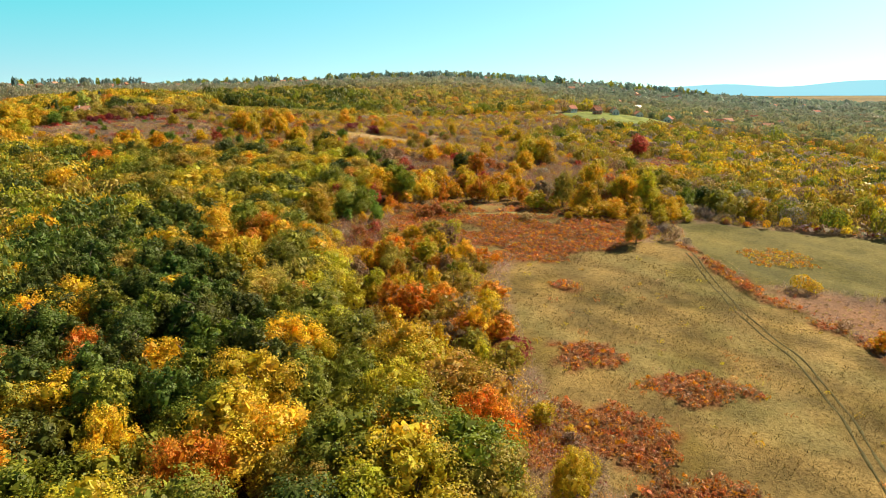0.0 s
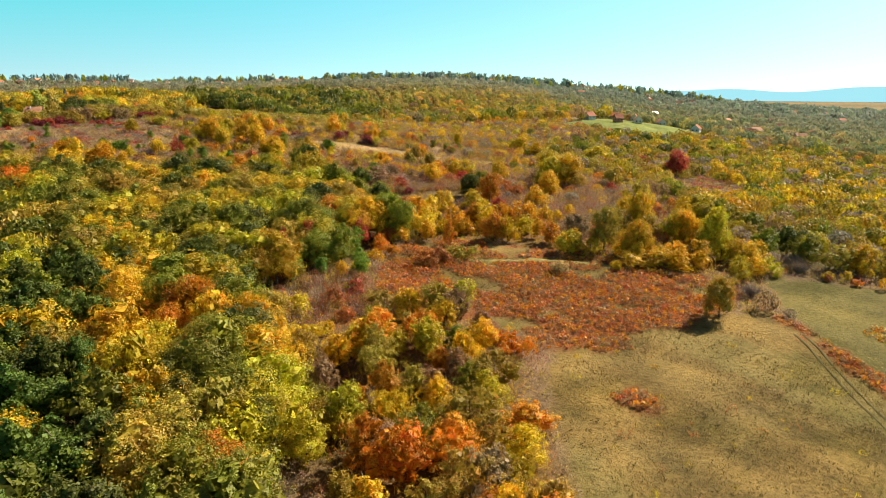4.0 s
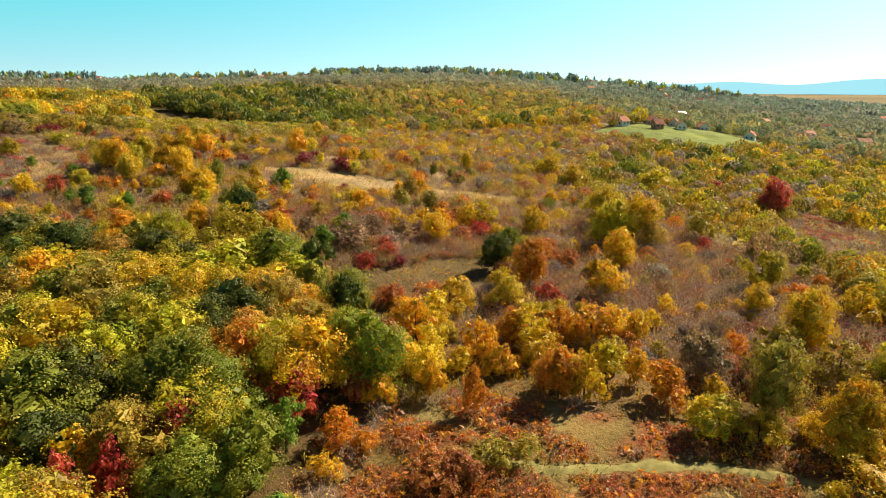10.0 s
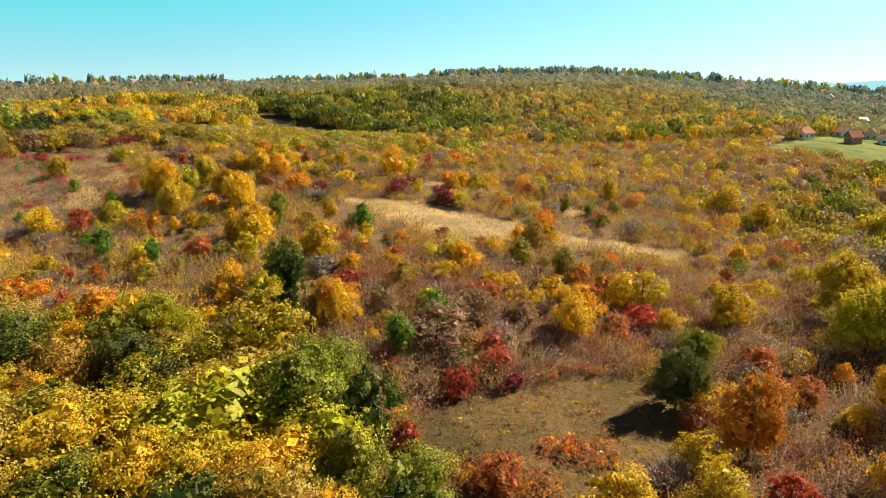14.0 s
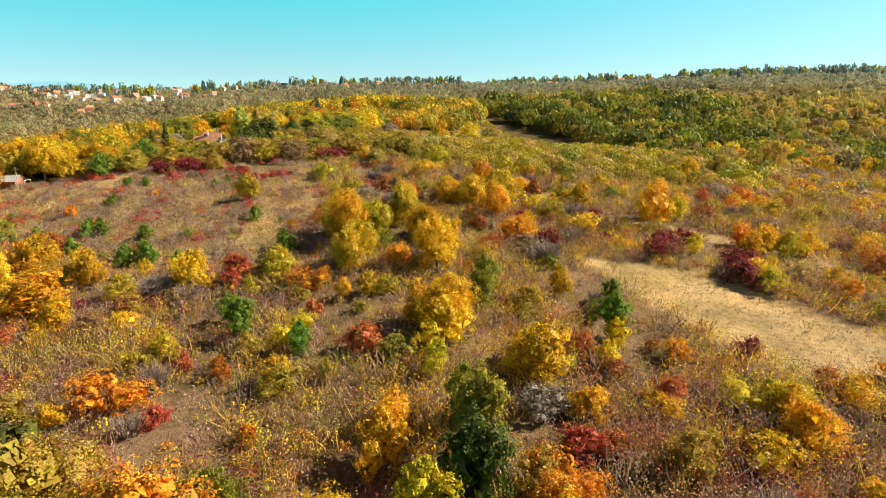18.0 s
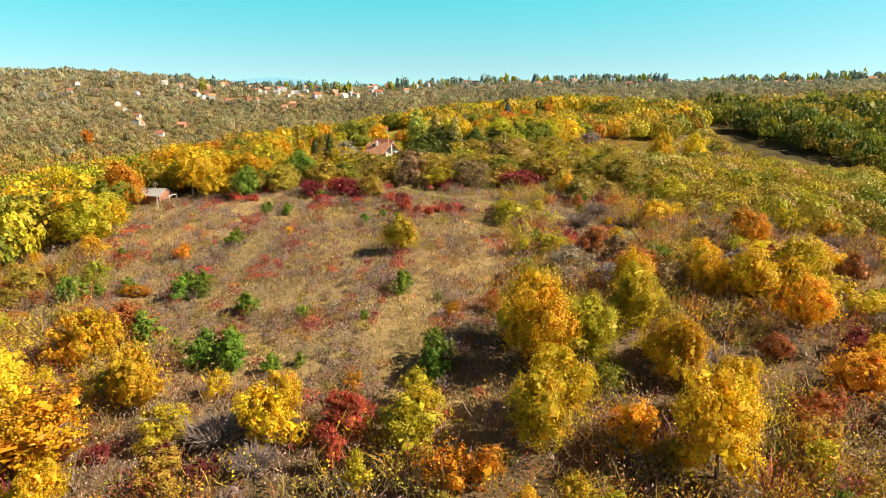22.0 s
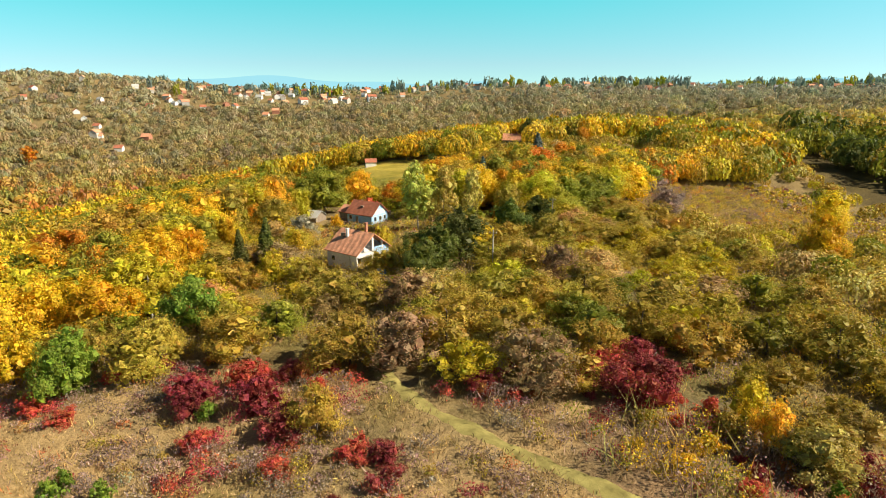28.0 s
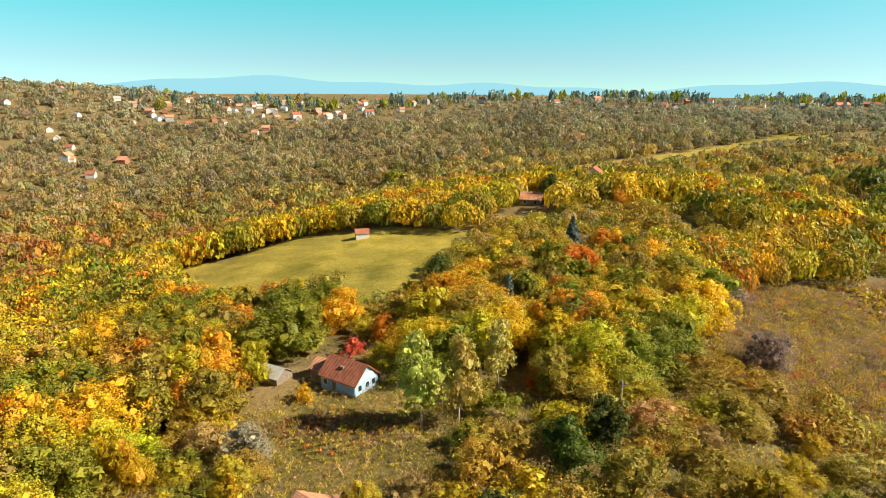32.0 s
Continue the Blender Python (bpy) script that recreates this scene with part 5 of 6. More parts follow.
grow("broad", -328.0, 526.6, 12.1, "deep", 0.80)
grow("spruce", -267.5, 429.4, 12.5, "deep", 0.90)
grow("spruce", -269.7, 425.2, 10.5, "deep", 0.90)
grow("pine", -241.8, 458.7, 12.6, "deep", 1.25)
grow("pine", -239.8, 450.7, 11.9, "deep", 1.25)
grow("pine", -237.7, 446.1, 10.0, "deep", 1.2)
grow("airy", -286.7, 448.6, 8.0, "grey", 1.04)
grow("broad", -282.0, 419.2, 11.3, "gold", 0.80)
grow("mid", -332.9, 437.5, 9.0, "gold", 1.31)
grow("mid", -309.9, 447.2, 9.0, "gold", 0.85)
grow("airy", -246.5, 547.7, 8.0, "grey", 1.10)
grow("airy", -270.4, 581.3, 8.0, "grey", 1.60)
grow("bush", -299.6, 466.3, 3.6, "gold", 0.87)
grow("mid", -309.4, 493.3, 9.0, "orange", 0.86)
grow("bush", -311.1, 485.9, 4.7, "red", 0.87)
grow("broad", -276.1, 557.0, 9.2, "olive", 0.80)
grow("mid", -298.9, 567.5, 7.8, "gold", 0.80)
grow("mid", -282.0, 541.8, 9.0, "olive", 0.92)
grow("bush", -327.1, 490.5, 5.0, "orange", 0.88)
grow("bush", -228.6, 522.5, 5.0, "olive", 1.60)
grow("bush", -235.6, 499.8, 5.0, "olive", 1.41)
grow("bush", -231.1, 484.8, 5.0, "olive", 1.49)
grow("airy", -239.0, 484.2, 8.0, "olive", 1.21)
grow("mid", -278.4, 442.3, 5.7, "gold", 0.80)
grow("broad", -293.5, 432.1, 10.1, "gold", 0.80)
grow("broad", -301.7, 420.6, 12.1, "gold", 0.80)
grow("tall", -297.0, 538.9, 12.4, "pale", 0.76)
grow("mid", -302.6, 508.9, 7.9, "gold", 0.80)
grow("broad", -376.5, 636.1, 13.7, "deep", 0.80)
grow("broad", -399.4, 638.3, 9.3, "deep", 0.80)
grow("broad", -381.0, 661.3, 12.0, "lime", 0.80)
grow("broad", -342.1, 637.4, 9.2, "orange", 0.80)
grow("mid", -313.9, 617.8, 9.0, "olive", 1.60)
grow("broad", -591.0, 714.7, 14.5, "green", 1.60)
grow("mid", -528.7, 718.3, 9.0, "orange", 1.60)
grow("mid", -398.9, 571.7, 9.0, "gold", 1.33)
grow("broad", -313.4, 462.7, 10.4, "lime", 0.80)
grow("broad", -328.6, 460.4, 12.6, "lime", 0.80)
grow("broad", -342.0, 452.1, 14.5, "green", 0.81)
grow("bush", -271.9, 502.0, 5.0, "orange", 0.92)
grow("mid", -254.4, 470.5, 9.0, "olive", 1.00)
grow("airy", -240.4, 471.8, 8.0, "olive", 1.23)
grow("airy", -228.9, 462.9, 8.0, "olive", 1.22)
grow("airy", -222.0, 464.7, 8.0, "brown", 1.00)
grow("mid", -261.6, 453.2, 7.5, "lime", 0.80)
grow("broad", -272.4, 411.1, 9.8, "gold", 0.80)
grow("mid", -259.8, 426.3, 7.8, "lime", 0.80)

grow("broad", -321, 476, 14.5, "green", 1.3)
grow("youngpine", -204.8, 334.3, 3.8, "grass", 0.95)
grow("youngpine", -197.0, 337.8, 3.0, "grass", 0.95)
grow("youngpine", -193.7, 341.8, 3.7, "grass", 0.95)
grow("youngpine", -182.2, 347.1, 4.5, "grass", 0.95)
grow("youngpine", -180.2, 349.5, 3.8, "grass", 0.95)
grow("youngpine", -157.4, 340.2, 4.6, "grass", 0.95)
grow("youngpine", -152.7, 342.5, 5.0, "grass", 0.95)
grow("mid", -172.7, 328.7, 8.0, "gold", 1.00)
grow("mid", -135.5, 338.8, 6.9, "gold", 1.00)
grow("mid", -171.4, 320.4, 7.0, "yellow", 1.00)
grow("mid", -124.9, 350.3, 6.1, "lime", 1.00)
grow("tall", -122.3, 341.1, 5.0, "yellow", 0.90)
grow("bush", -135.4, 331.6, 2.7, "crimson", 1.20)
grow("bush", -146.9, 324.7, 2.0, "crimson", 1.20)
grow("bush", -141.2, 329.8, 2.2, "crimson", 1.20)
grow("bare", -139.6, 334.8, 4.5, "grey", 1.40)
grow("bare", -132.5, 335.6, 3.5, "grey", 1.40)
grow("bush", -190.4, 342.3, 2.6, "orange", 1.20)
grow("bush", -214.5, 327.5, 3.5, "orange", 1.20)
grow("broad", -88.4, 350.9, 8.2, "gold", 0.95)
grow("pine", -89.0, 365.0, 6.0, "green", 0.95)
grow("pine", -67.8, 313.8, 7.9, "lime", 0.95)
grow("mid", -69.6, 343.0, 9.5, "gold", 1.05)
grow("youngpine", -66.8, 367.8, 6.2, "grass", 1.00)
grow("mid", -56.5, 320.7, 6.5, "orange", 1.05)
grow("airy", -49.2, 324.4, 5.1, "brown", 1.25)
grow("airy", -47.5, 335.4, 5.7, "olive", 1.25)
grow("mid", -37.3, 346.6, 7.6, "gold", 1.05)
grow("youngpine", -37.9, 324.1, 6.1, "grass", 1.00)
grow("mid", -27.7, 370.5, 4.5, "gold", 1.05)
grow("mid", -20.6, 370.4, 5.9, "gold", 1.05)
grow("bare", -38.3, 332.3, 4.5, "grey", 1.40)
grow("youngpine", -119.1, 334.0, 5.4, "grass", 1.00)
grow("mid", -123.1, 348.2, 7.2, "lime", 1.05)
grow("mid", -130.6, 345.0, 6.0, "red", 1.05)
grow("bush", -118.3, 304.3, 3.4, "gold", 1.25)
grow("youngpine", -91.3, 301.9, 3.9, "grass", 1.00)
grow("bush", -58.8, 332.2, 4.1, "red", 1.25)
grow("bush", -56.0, 334.8, 3.3, "rust", 1.25)
grow("bush", -53.2, 344.6, 3.6, "gold", 1.25)
grow("bush", -67.1, 401.0, 4.5, "crimson", 1.25)
grow("bush", -52.6, 399.2, 4.5, "crimson", 1.25)
grow("bush", -64.2, 405.4, 4.5, "crimson", 1.25)
grow("bush", -84.4, 408.4, 4.5, "crimson", 1.25)
grow("bush", -17.0, 411.4, 3.2, "crimson", 1.25)
grow("bush", -45.7, 365.7, 3.1, "crimson", 1.25)
grow("mid", -48.8, 410.6, 7.0, "gold", 1.05)
grow("mid", -44.6, 411.5, 6.3, "lime", 1.05)
grow("mid", -41.3, 416.0, 5.6, "gold", 1.05)
grow("mid", -53.1, 413.2, 5.8, "orange", 1.05)
grow("mid", -74.9, 421.8, 7.2, "lime", 1.05)
grow("mid", -69.8, 425.5, 6.4, "gold", 1.05)
grow("mid", -129.1, 436.6, 6.7, "orange", 1.05)
grow("mid", -124.0, 410.4, 6.8, "gold", 1.05)
grow("mid", -113.9, 405.4, 9.7, "gold", 1.05)
grow("mid", -110.9, 411.1, 9.9, "lime", 1.05)
grow("bush", -41.9, 398.0, 4.5, "straw", 1.25)
grow("bush", -32.3, 359.9, 4.2, "gold", 1.25)
grow("bush", -35.7, 361.7, 3.4, "rust", 1.25)
grow("bush", -227.5, 397.7, 4.5, "crimson", 1.25)
grow("bush", -211.9, 402.0, 4.1, "crimson", 1.25)
grow("bush", -225.3, 405.0, 3.9, "red", 1.25)
grow("bush", -190.8, 437.8, 4.5, "crimson", 1.25)
grow("bush", -187.5, 441.5, 4.5, "crimson", 1.25)
grow("bush", -192.8, 444.9, 4.0, "crimson", 1.25)
grow("bush", -194.5, 438.4, 3.9, "red", 1.25)
grow("bush", -202.7, 406.3, 2.6, "red", 1.25)
grow("bush", -199.8, 407.9, 2.5, "crimson", 1.25)
grow("bush", -202.7, 426.0, 3.0, "crimson", 1.25)
grow("bush", -240.6, 383.3, 3.0, "red", 1.25)
grow("bush", -234.7, 385.2, 2.6, "red", 1.25)
grow("bush", -216.7, 394.9, 2.6, "red", 1.25)
grow("mid", -249.2, 407.8, 10.0, "grass", 1.05)
grow("broad", -210.9, 576.6, 13.9, "gold", 0.95)
grow("airy", -174.7, 463.3, 8.0, "olive", 1.25)
grow("airy", -186.7, 451.7, 8.0, "olive", 1.25)
grow("airy", -200.1, 430.5, 8.0, "brown", 1.25)
grow("airy", -214.5, 430.0, 8.0, "olive", 1.25)
grow("airy", -214.6, 422.8, 8.0, "brown", 1.25)
grow("bush", -177.3, 433.3, 2.5, "gold", 1.25)
grow("airy", -247.7, 550.8, 8.0, "grey", 1.25)
grow("mid", -359.4, 399.3, 10.0, "gold", 1.05)
grow("airy", -239.9, 396.2, 8.0, "olive", 1.25)
grow("airy", -234.2, 407.6, 8.0, "olive", 1.25)
grow("airy", -220.1, 417.4, 7.4, "olive", 1.25)
grow("mid", -48.8, 242.0, 8.0, "red", 1.05)
grow("mid", -44.2, 240.4, 8.4, "red", 1.05)
grow("mid", -32.1, 239.5, 9.4, "red", 1.05)
grow("mid", -25.4, 234.3, 6.0, "orange", 1.05)
grow("mid", -20.2, 260.7, 7.4, "rust", 1.05)
grow("mid", -48.3, 227.8, 8.5, "red", 1.05)
grow("mid", -54.7, 221.4, 10.0, "gold", 1.05)
grow("youngpine", -37.8, 231.6, 6.8, "grass", 1.00)
grow("youngpine", -32.0, 232.1, 8.0, "grass", 1.00)
grow("mid", -15.7, 263.9, 10.0, "gold", 1.05)
grow("mid", -12.4, 272.9, 8.0, "yellow", 1.05)
grow("mid", -9.9, 276.6, 9.6, "yellow", 1.05)
grow("mid", 5.6, 263.0, 10.0, "gold", 1.05)
grow("mid", 10.7, 266.2, 9.0, "orange", 1.05)
grow("mid", 16.8, 266.8, 9.0, "gold", 1.05)
grow("mid", 2.2, 265.6, 7.7, "orange", 1.05)
grow("mid", 2.5, 288.8, 7.4, "yellow", 1.05)
grow("mid", 25.4, 291.6, 9.0, "yellow", 1.05)
grow("airy", 34.3, 257.1, 8.0, "brown", 1.25)
grow("mid", 46.9, 257.7, 10.0, "olive", 1.05)
grow("mid", 55.9, 253.2, 9.3, "olive", 1.05)
grow("bush", 44.5, 237.8, 4.5, "gold", 1.25)
grow("bush", 51.5, 238.4, 4.5, "gold", 1.25)
grow("bush", 56.1, 236.4, 4.5, "gold", 1.25)
grow("bush", -2.1, 230.4, 4.5, "olive", 1.25)
grow("bush", -8.4, 227.1, 4.5, "rust", 1.25)
grow("bush", -11.9, 225.0, 4.5, "rust", 1.25)
grow("bush", 23.8, 221.2, 3.5, "straw", 1.25)
grow("mid", 14.2, 333.7, 10.0, "gold", 1.05)
grow("broad", 42.9, 334.7, 15.0, "gold", 0.95)
grow("broad", 38.2, 346.8, 15.0, "lime", 0.95)
grow("mid", 66.1, 340.0, 10.0, "olive", 1.05)
grow("broad", 106.9, 382.4, 13.9, "red", 0.95)
grow("airy", -30.7, 323.1, 8.0, "brown", 1.25)
grow("mid", 87.9, 278.6, 10.0, "green", 1.05)
grow("mid", 76.2, 281.1, 9.9, "gold", 1.05)
grow("mid", 64.3, 300.3, 10.0, "lime", 1.05)



def red_thicket():
    """Crimson dogwood along the upper edge of the heath and the hedge lines."""
    r = np.random.default_rng(91)
    for line, n in (([(-246, 393), (-228, 408), (-217, 416)], 22), ([(-206, 427), (-190, 436), (-176, 443), (-160, 440)], 22), ([(-205, 398), (-190, 404), (-178, 410)], 12), ([(-174, 432), (-160, 439), (-148, 434)], 26), ([(-164, 411), (-152, 413), (-146, 408)], 18),
                    ([(-95, 398), (-70, 398), (-45, 392)], 12), ([(-34, 300), (-22, 308), (-8, 314)], 12)):
        for k in range(n):
            i = int(r.integers(len(line) - 1))
            t = r.random()
            x, y = (line[i][q] + (line[i + 1][q] - line[i][q]) * t + r.normal(0, 2.6) for q in (0, 1))
            grow("bush", float(x), float(y), r.uniform(1.0, 2.7), ("crimson", "crimson", "red", "rust")[int(r.integers(4))], r.uniform(0.8, 1.2))


red_thicket()
PLACED.append((-318, 474, 16))
near_trees()


def undergrowth():
    """Shrubs, bracken and grass tussocks."""
    low = Cover(51)
    x, y, r = scatter(-330, 230, 20, 640, 1.5, 52)
    k = zone(x, y)
    tall_ = (("brown", "mauve", "rust", "olive", "crimson", "gold", "grey", "straw"), (0.15, 0.32, 0.07, 0.15, 0.06, 0.05, 0.12, 0.08))
    thorn_ = (("brown", "mauve", "rust", "olive", "crimson", "gold", "grey"), (0.2, 0.28, 0.14, 0.12, 0.08, 0.06, 0.12))
    heath_ = (("brown", "mauve", "rust", "crimson", "red", "olive", "straw"), (0.12, 0.26, 0.04, 0.02, 0.01, 0.1, 0.45))
    soft_ = (("olive", "brown", "mauve", "lime", "straw"), (0.46, 0.1, 0.1, 0.18, 0.16))
    wood_ = (("rust", "brown", "olive", "gold"), (0.25, 0.3, 0.25, 0.2))
    for kk, dens, (names, w), hh in ((3, 0.85, tall_, (0.8, 2.6)), (20, 0.95, thorn_, (1.2, 3.4)), (4, 0.85, heath_, (0.35, 1.3)), (18, 0.3, wood_, (0.4, 1.4)), (5, 0.035, wood_, (0.6, 1.9)), (7, 0.05, soft_, (0.5, 1.5)), (9, 0.85, soft_, (0.6, 2.4)), (11, 0.4, soft_, (0.8, 2.8)), (17, 0.28, soft_, (1.0, 3.2)),
                                     (1, 0.15, wood_, (0.8, 2.4)), (13, 0.6, wood_, (0.8, 2.5)), (12, 0.95, soft_, (0.4, 1.6)), (14, 0.6, wood_, (0.8, 2.5)), (10, 0.5, heath_, (0.4, 1.0)), (15, 0.12, wood_, (0.8, 2.4))):
        m = (k == kk) & (r.random(len(x)) < dens * (1 + 0.6 * wobble(x, y, 16, kk))) & ~near_line(HEATH_PATH, x, y, 2.6)
        n = int(m.sum())
        h = r.uniform(*hh, n) * (1 + 0.3 * wobble(x[m], y[m], 7, 3.0))
        far_ = route_distance(x[m], y[m]) > 130
        for sel, quads, size, core in ((~far_, 8 if kk == 4 else 20, 0.15 if kk == 4 else 0.2, 0), (far_, 6, 0.36, 3)):
            q = int(sel.sum())
            if q:
                tone = tints(names, r, q, w) * 1.2
                spread = h[sel] * r.uniform(0.5, 0.9, q)
                low.add(x[m][sel], y[m][sel], h[sel], spread, tone, quads, size, 0.0, core)
                low.tufts(x[m][sel], y[m][sel], np.minimum(h[sel] * 1.05, 1.5), spread * 0.9, tone * (1.25 if kk == 4 else 1.1), 6 if quads > 6 else 3, 0.03, 0.55)
    bushes = (("gold", "olive", "brown", "orange", "green", "mauve", "yellow", "crimson"), (0.18, 0.2, 0.1, 0.08, 0.12, 0.16, 0.08, 0.08))
    briars = (("mauve", "grey", "brown", "rust", "olive"), (0.46, 0.18, 0.2, 0.06, 0.1))
    for kk, dens, (names, w), hh, wide, patch in ((3, 0.5, bushes, (1.6, 4.2), (0.45, 0.7), 14), (4, 0.62, briars, (0.8, 2.0), (0.6, 1.0), 8), (20, 0.6, thorn_, (2.0, 4.4), (0.5, 0.75), 14), (9, 0.2, bushes, (1.2, 2.6), (0.5, 0.8), 9),
                                                  (17, 0.12, bushes, (1.8, 4), (0.45, 0.65), 14), (11, 0.1, bushes, (1.5, 3.2), (0.45, 0.65), 14)):
        m = (k == kk) & (r.random(len(x)) < dens * np.clip(0.7 + 1.1 * wobble(x, y, patch, kk + 0.5), 0, 2)) & ~near_line(HEATH_PATH, x, y, 2.6) & ((kk != 3) | (x < 100) & (y > 240))
        n = int(m.sum())
        h = r.uniform(*hh, n)
        tone = tints(names, r, n, w) * 1.15
        if kk == 4:
            ruddy = wobble(x[m], y[m], 10, 8.8) + 0.5 * wobble(x[m], y[m], 3.7, 1.8) > 0.25
            tone = tone * 0.82
            tone[ruddy] = tints(("crimson", "red", "rust", "mauve"), r, int(ruddy.sum()), (0.42, 0.2, 0.1, 0.28)) * 1.2
        low.add(x[m], y[m], h, h * r.uniform(*wide, n), tone, 90 if kk == 4 else 52, 0.19 if kk == 4 else 0.24, 0.0, 0, 0.6)
        low.tufts(x[m], y[m], h * 0.95, h * 0.5, tone * 0.6 + 0.35 * tints(("mauve", "brown", "grey"), r, n), 14, 0.016, 0.5)
    low.make("scrub", "brown and crimson thorn scrub over dry grass", "scrub")
    fern = Cover(53)
    x, y, r = scatter(-34, 175, 40, 300, 0.95, 54)
    m = is_bracken(x, y) & (zone(x, y) != 13)
    n = int(m.sum())
    fern.add(x[m], y[m], r.uniform(0.5, 1.4, n) * (1 + 0.35 * wobble(x[m], y[m], 3, 9.0)), r.uniform(0.5, 0.85, n), 1.1 * tints(("rust", "rust", "brown", "orange"), r, n) * (1 + 0.25 * mottle(x[m], y[m])[:, None]), 20, 0.2, 0.0, 3)
    fern.make("bracken", "rust-red dead bracken in thick patches", "bracken")
    grass = Cover(55)
    x, y, r = scatter(-310, 150, 30, 620, 0.95, 56)
    k = zone(x, y)
    m = np.isin(k, (3, 4, 5, 7, 9, 11, 12, 18)) & (r.random(len(x)) < 0.75 + 0.4 * wobble(x, y, 9, 7.0)) & ~near_line(HEATH_PATH, x, y, 0.5) & ((x > -200) | (y > 300)) & ((k != 3) | (r.random(len(x)) < 0.3))
    x, y, k = x[m], y[m], k[m]
    n = len(x)
    base = np.array([SOIL[i] for i in range(len(SOIL))])[k]
    base = np.where(np.isin(k, (3, 11, 18))[:, None], base * 0.6 + np.array((0.2, 0.145, 0.075)), base)
    base = base * (1 + 0.45 * mottle(x, y)[:, None] * np.array((1, 0.85, 0.7)))
    dark = r.random(n) < np.where(k == 5, 0.34, 0.2)
    base[dark] = base[dark] * 0.5 + np.array((0.06, 0.05, 0.02))
    tall_grass = np.where(np.isin(k, (3, 4, 11)), r.uniform(0.35, 0.95, n), r.uniform(0.25, 0.65, n))
    grass.tufts(x, y, tall_grass, r.uniform(0.3, 0.7, n), base * 1.1, 7, 0.075, 0.55)
    grass.make("grass_tussocks", "tussocks of dry straw-coloured grass", "grass")


undergrowth()


def strip(name, label, line, width, colour, side=0.0, lift=0.05):
    """A worn track draped on the ground along a line."""
    pts = []
    for (x0, y0), (x1, y1) in zip(line, line[1:]):
        steps = max(2, int(math.hypot(x1 - x0, y1 - y0) / 1.2))
        pts += [(x0 + (x1 - x0) * t / steps, y0 + (y1 - y0) * t / steps) for t in range(steps)]
    pts = np.array(pts + [line[-1]], float)
    for _ in range(6):
        pts[1:-1] = (pts[:-2] + 2 * pts[1:-1] + pts[2:]) / 4
    d = np.gradient(pts, axis=0)
    d /= np.linalg.norm(d, axis=1, keepdims=True)
    nrm = np.stack([-d[:, 1], d[:, 0]], 1)
    v, f = [], []
    for i, (p, q) in enumerate(zip(pts, nrm)):
        half = width / 2 * (1 + 0.25 * math.sin(i * 0.9) + 0.15 * math.sin(i * 2.3))
        for k in (-1, -0.4, 0.4, 1):
            a = p + q * (side + k * half)
            z = float(land(*a) + 0.25 * wobble(a[0], a[1], 7, 2.0) + 0.5 * wobble(a[0], a[1], 25, 4.0))
            v.append((a[0], a[1], z + (lift + 0.06 if abs(k) < 1 else -0.08)))
        if i:
            for k in range(3):
                b = 4 * i - 4 + k
                f.append((b, b + 1, b + 5, b + 4))
    me = mesh_from(name, v, f)
    me.materials.append(colour)
    return tagged(new(name, me), label, "track", kind="structure")


MOWN = plain("mown_track_grass", (0.3, 0.26, 0.085), 0.95, 0.1, 0.45, 0.5, 4, 0.6, 0.1)
RUT = plain("worn_track", (0.11, 0.095, 0.035), 0.95, 0.1, 0.35, 0.4, 3, 0.6, 0.1)
strip("path_heath", "mown green grass path across the heath", HEATH_PATH, 2.6, MOWN)
strip("path_bracken", "narrow grass path through the bracken", BRACKEN_PATH, 2.4, MOWN)
for off in (-0.9, 0.9):
    strip("track_field", "wheel rut of a farm track across dry grass", FIELD_TRACK, 0.7, RUT, off)


def plots():
    """The patch of yellowed weeds on the upper field and the vine rows in the garden."""
    weeds = Cover(61)
    x, y, r = scatter(82, 106, 172, 196, 0.9, 62)
    m = ((x - 94) / 10) ** 2 + ((y - 184) / 8) ** 2 < 1 + 0.5 * wobble(x, y, 4, 2.0)
    n = int(m.sum())
    weeds.add(x[m], y[m], r.uniform(0.4, 0.9, n), r.uniform(0.4, 0.7, n), tints(("gold", "orange", "straw"), r, n), 6, 0.4, 0.0, 0)
    weeds.make("weeds", "patch of golden withered weeds on the green field", "weeds")
    vines = Cover(63)
    vx, vy = [], []
    for row in range(9):
        for k in range(16):
            vx.append(-298 + row * 2.4 + k * 0.5)
            vy.append(455 + row * 1.1 + k * 1.3 - 4)
    vx, vy = np.array(vx), np.array(vy)
    m = inside(GARDEN, vx, vy)
    n = int(m.sum())
    r = np.random.default_rng(64)
    vines.add(vx[m], vy[m], r.uniform(0.6, 1.2, n), r.uniform(0.4, 0.6, n), tints(("olive", "rust", "brown"), r, n), 10, 0.3, 0.0)
    vines.make("vine_rows", "rows of browning vines in the cottage garden", "vines")


plots()


# ---- things: houses, sheds, poles, a car ----
def part(name, bm, mat, parent, label=""):
    """Links a bmesh as one mesh object under a thing or a part."""
    me = bpy.data.meshes.new(name)
    bm.to_mesh(me)
    bm.free()
    me.materials.append(mat)
    ob = new(name, me)
    ob.parent = parent
    if label:
        tagged(ob, label)
    return ob


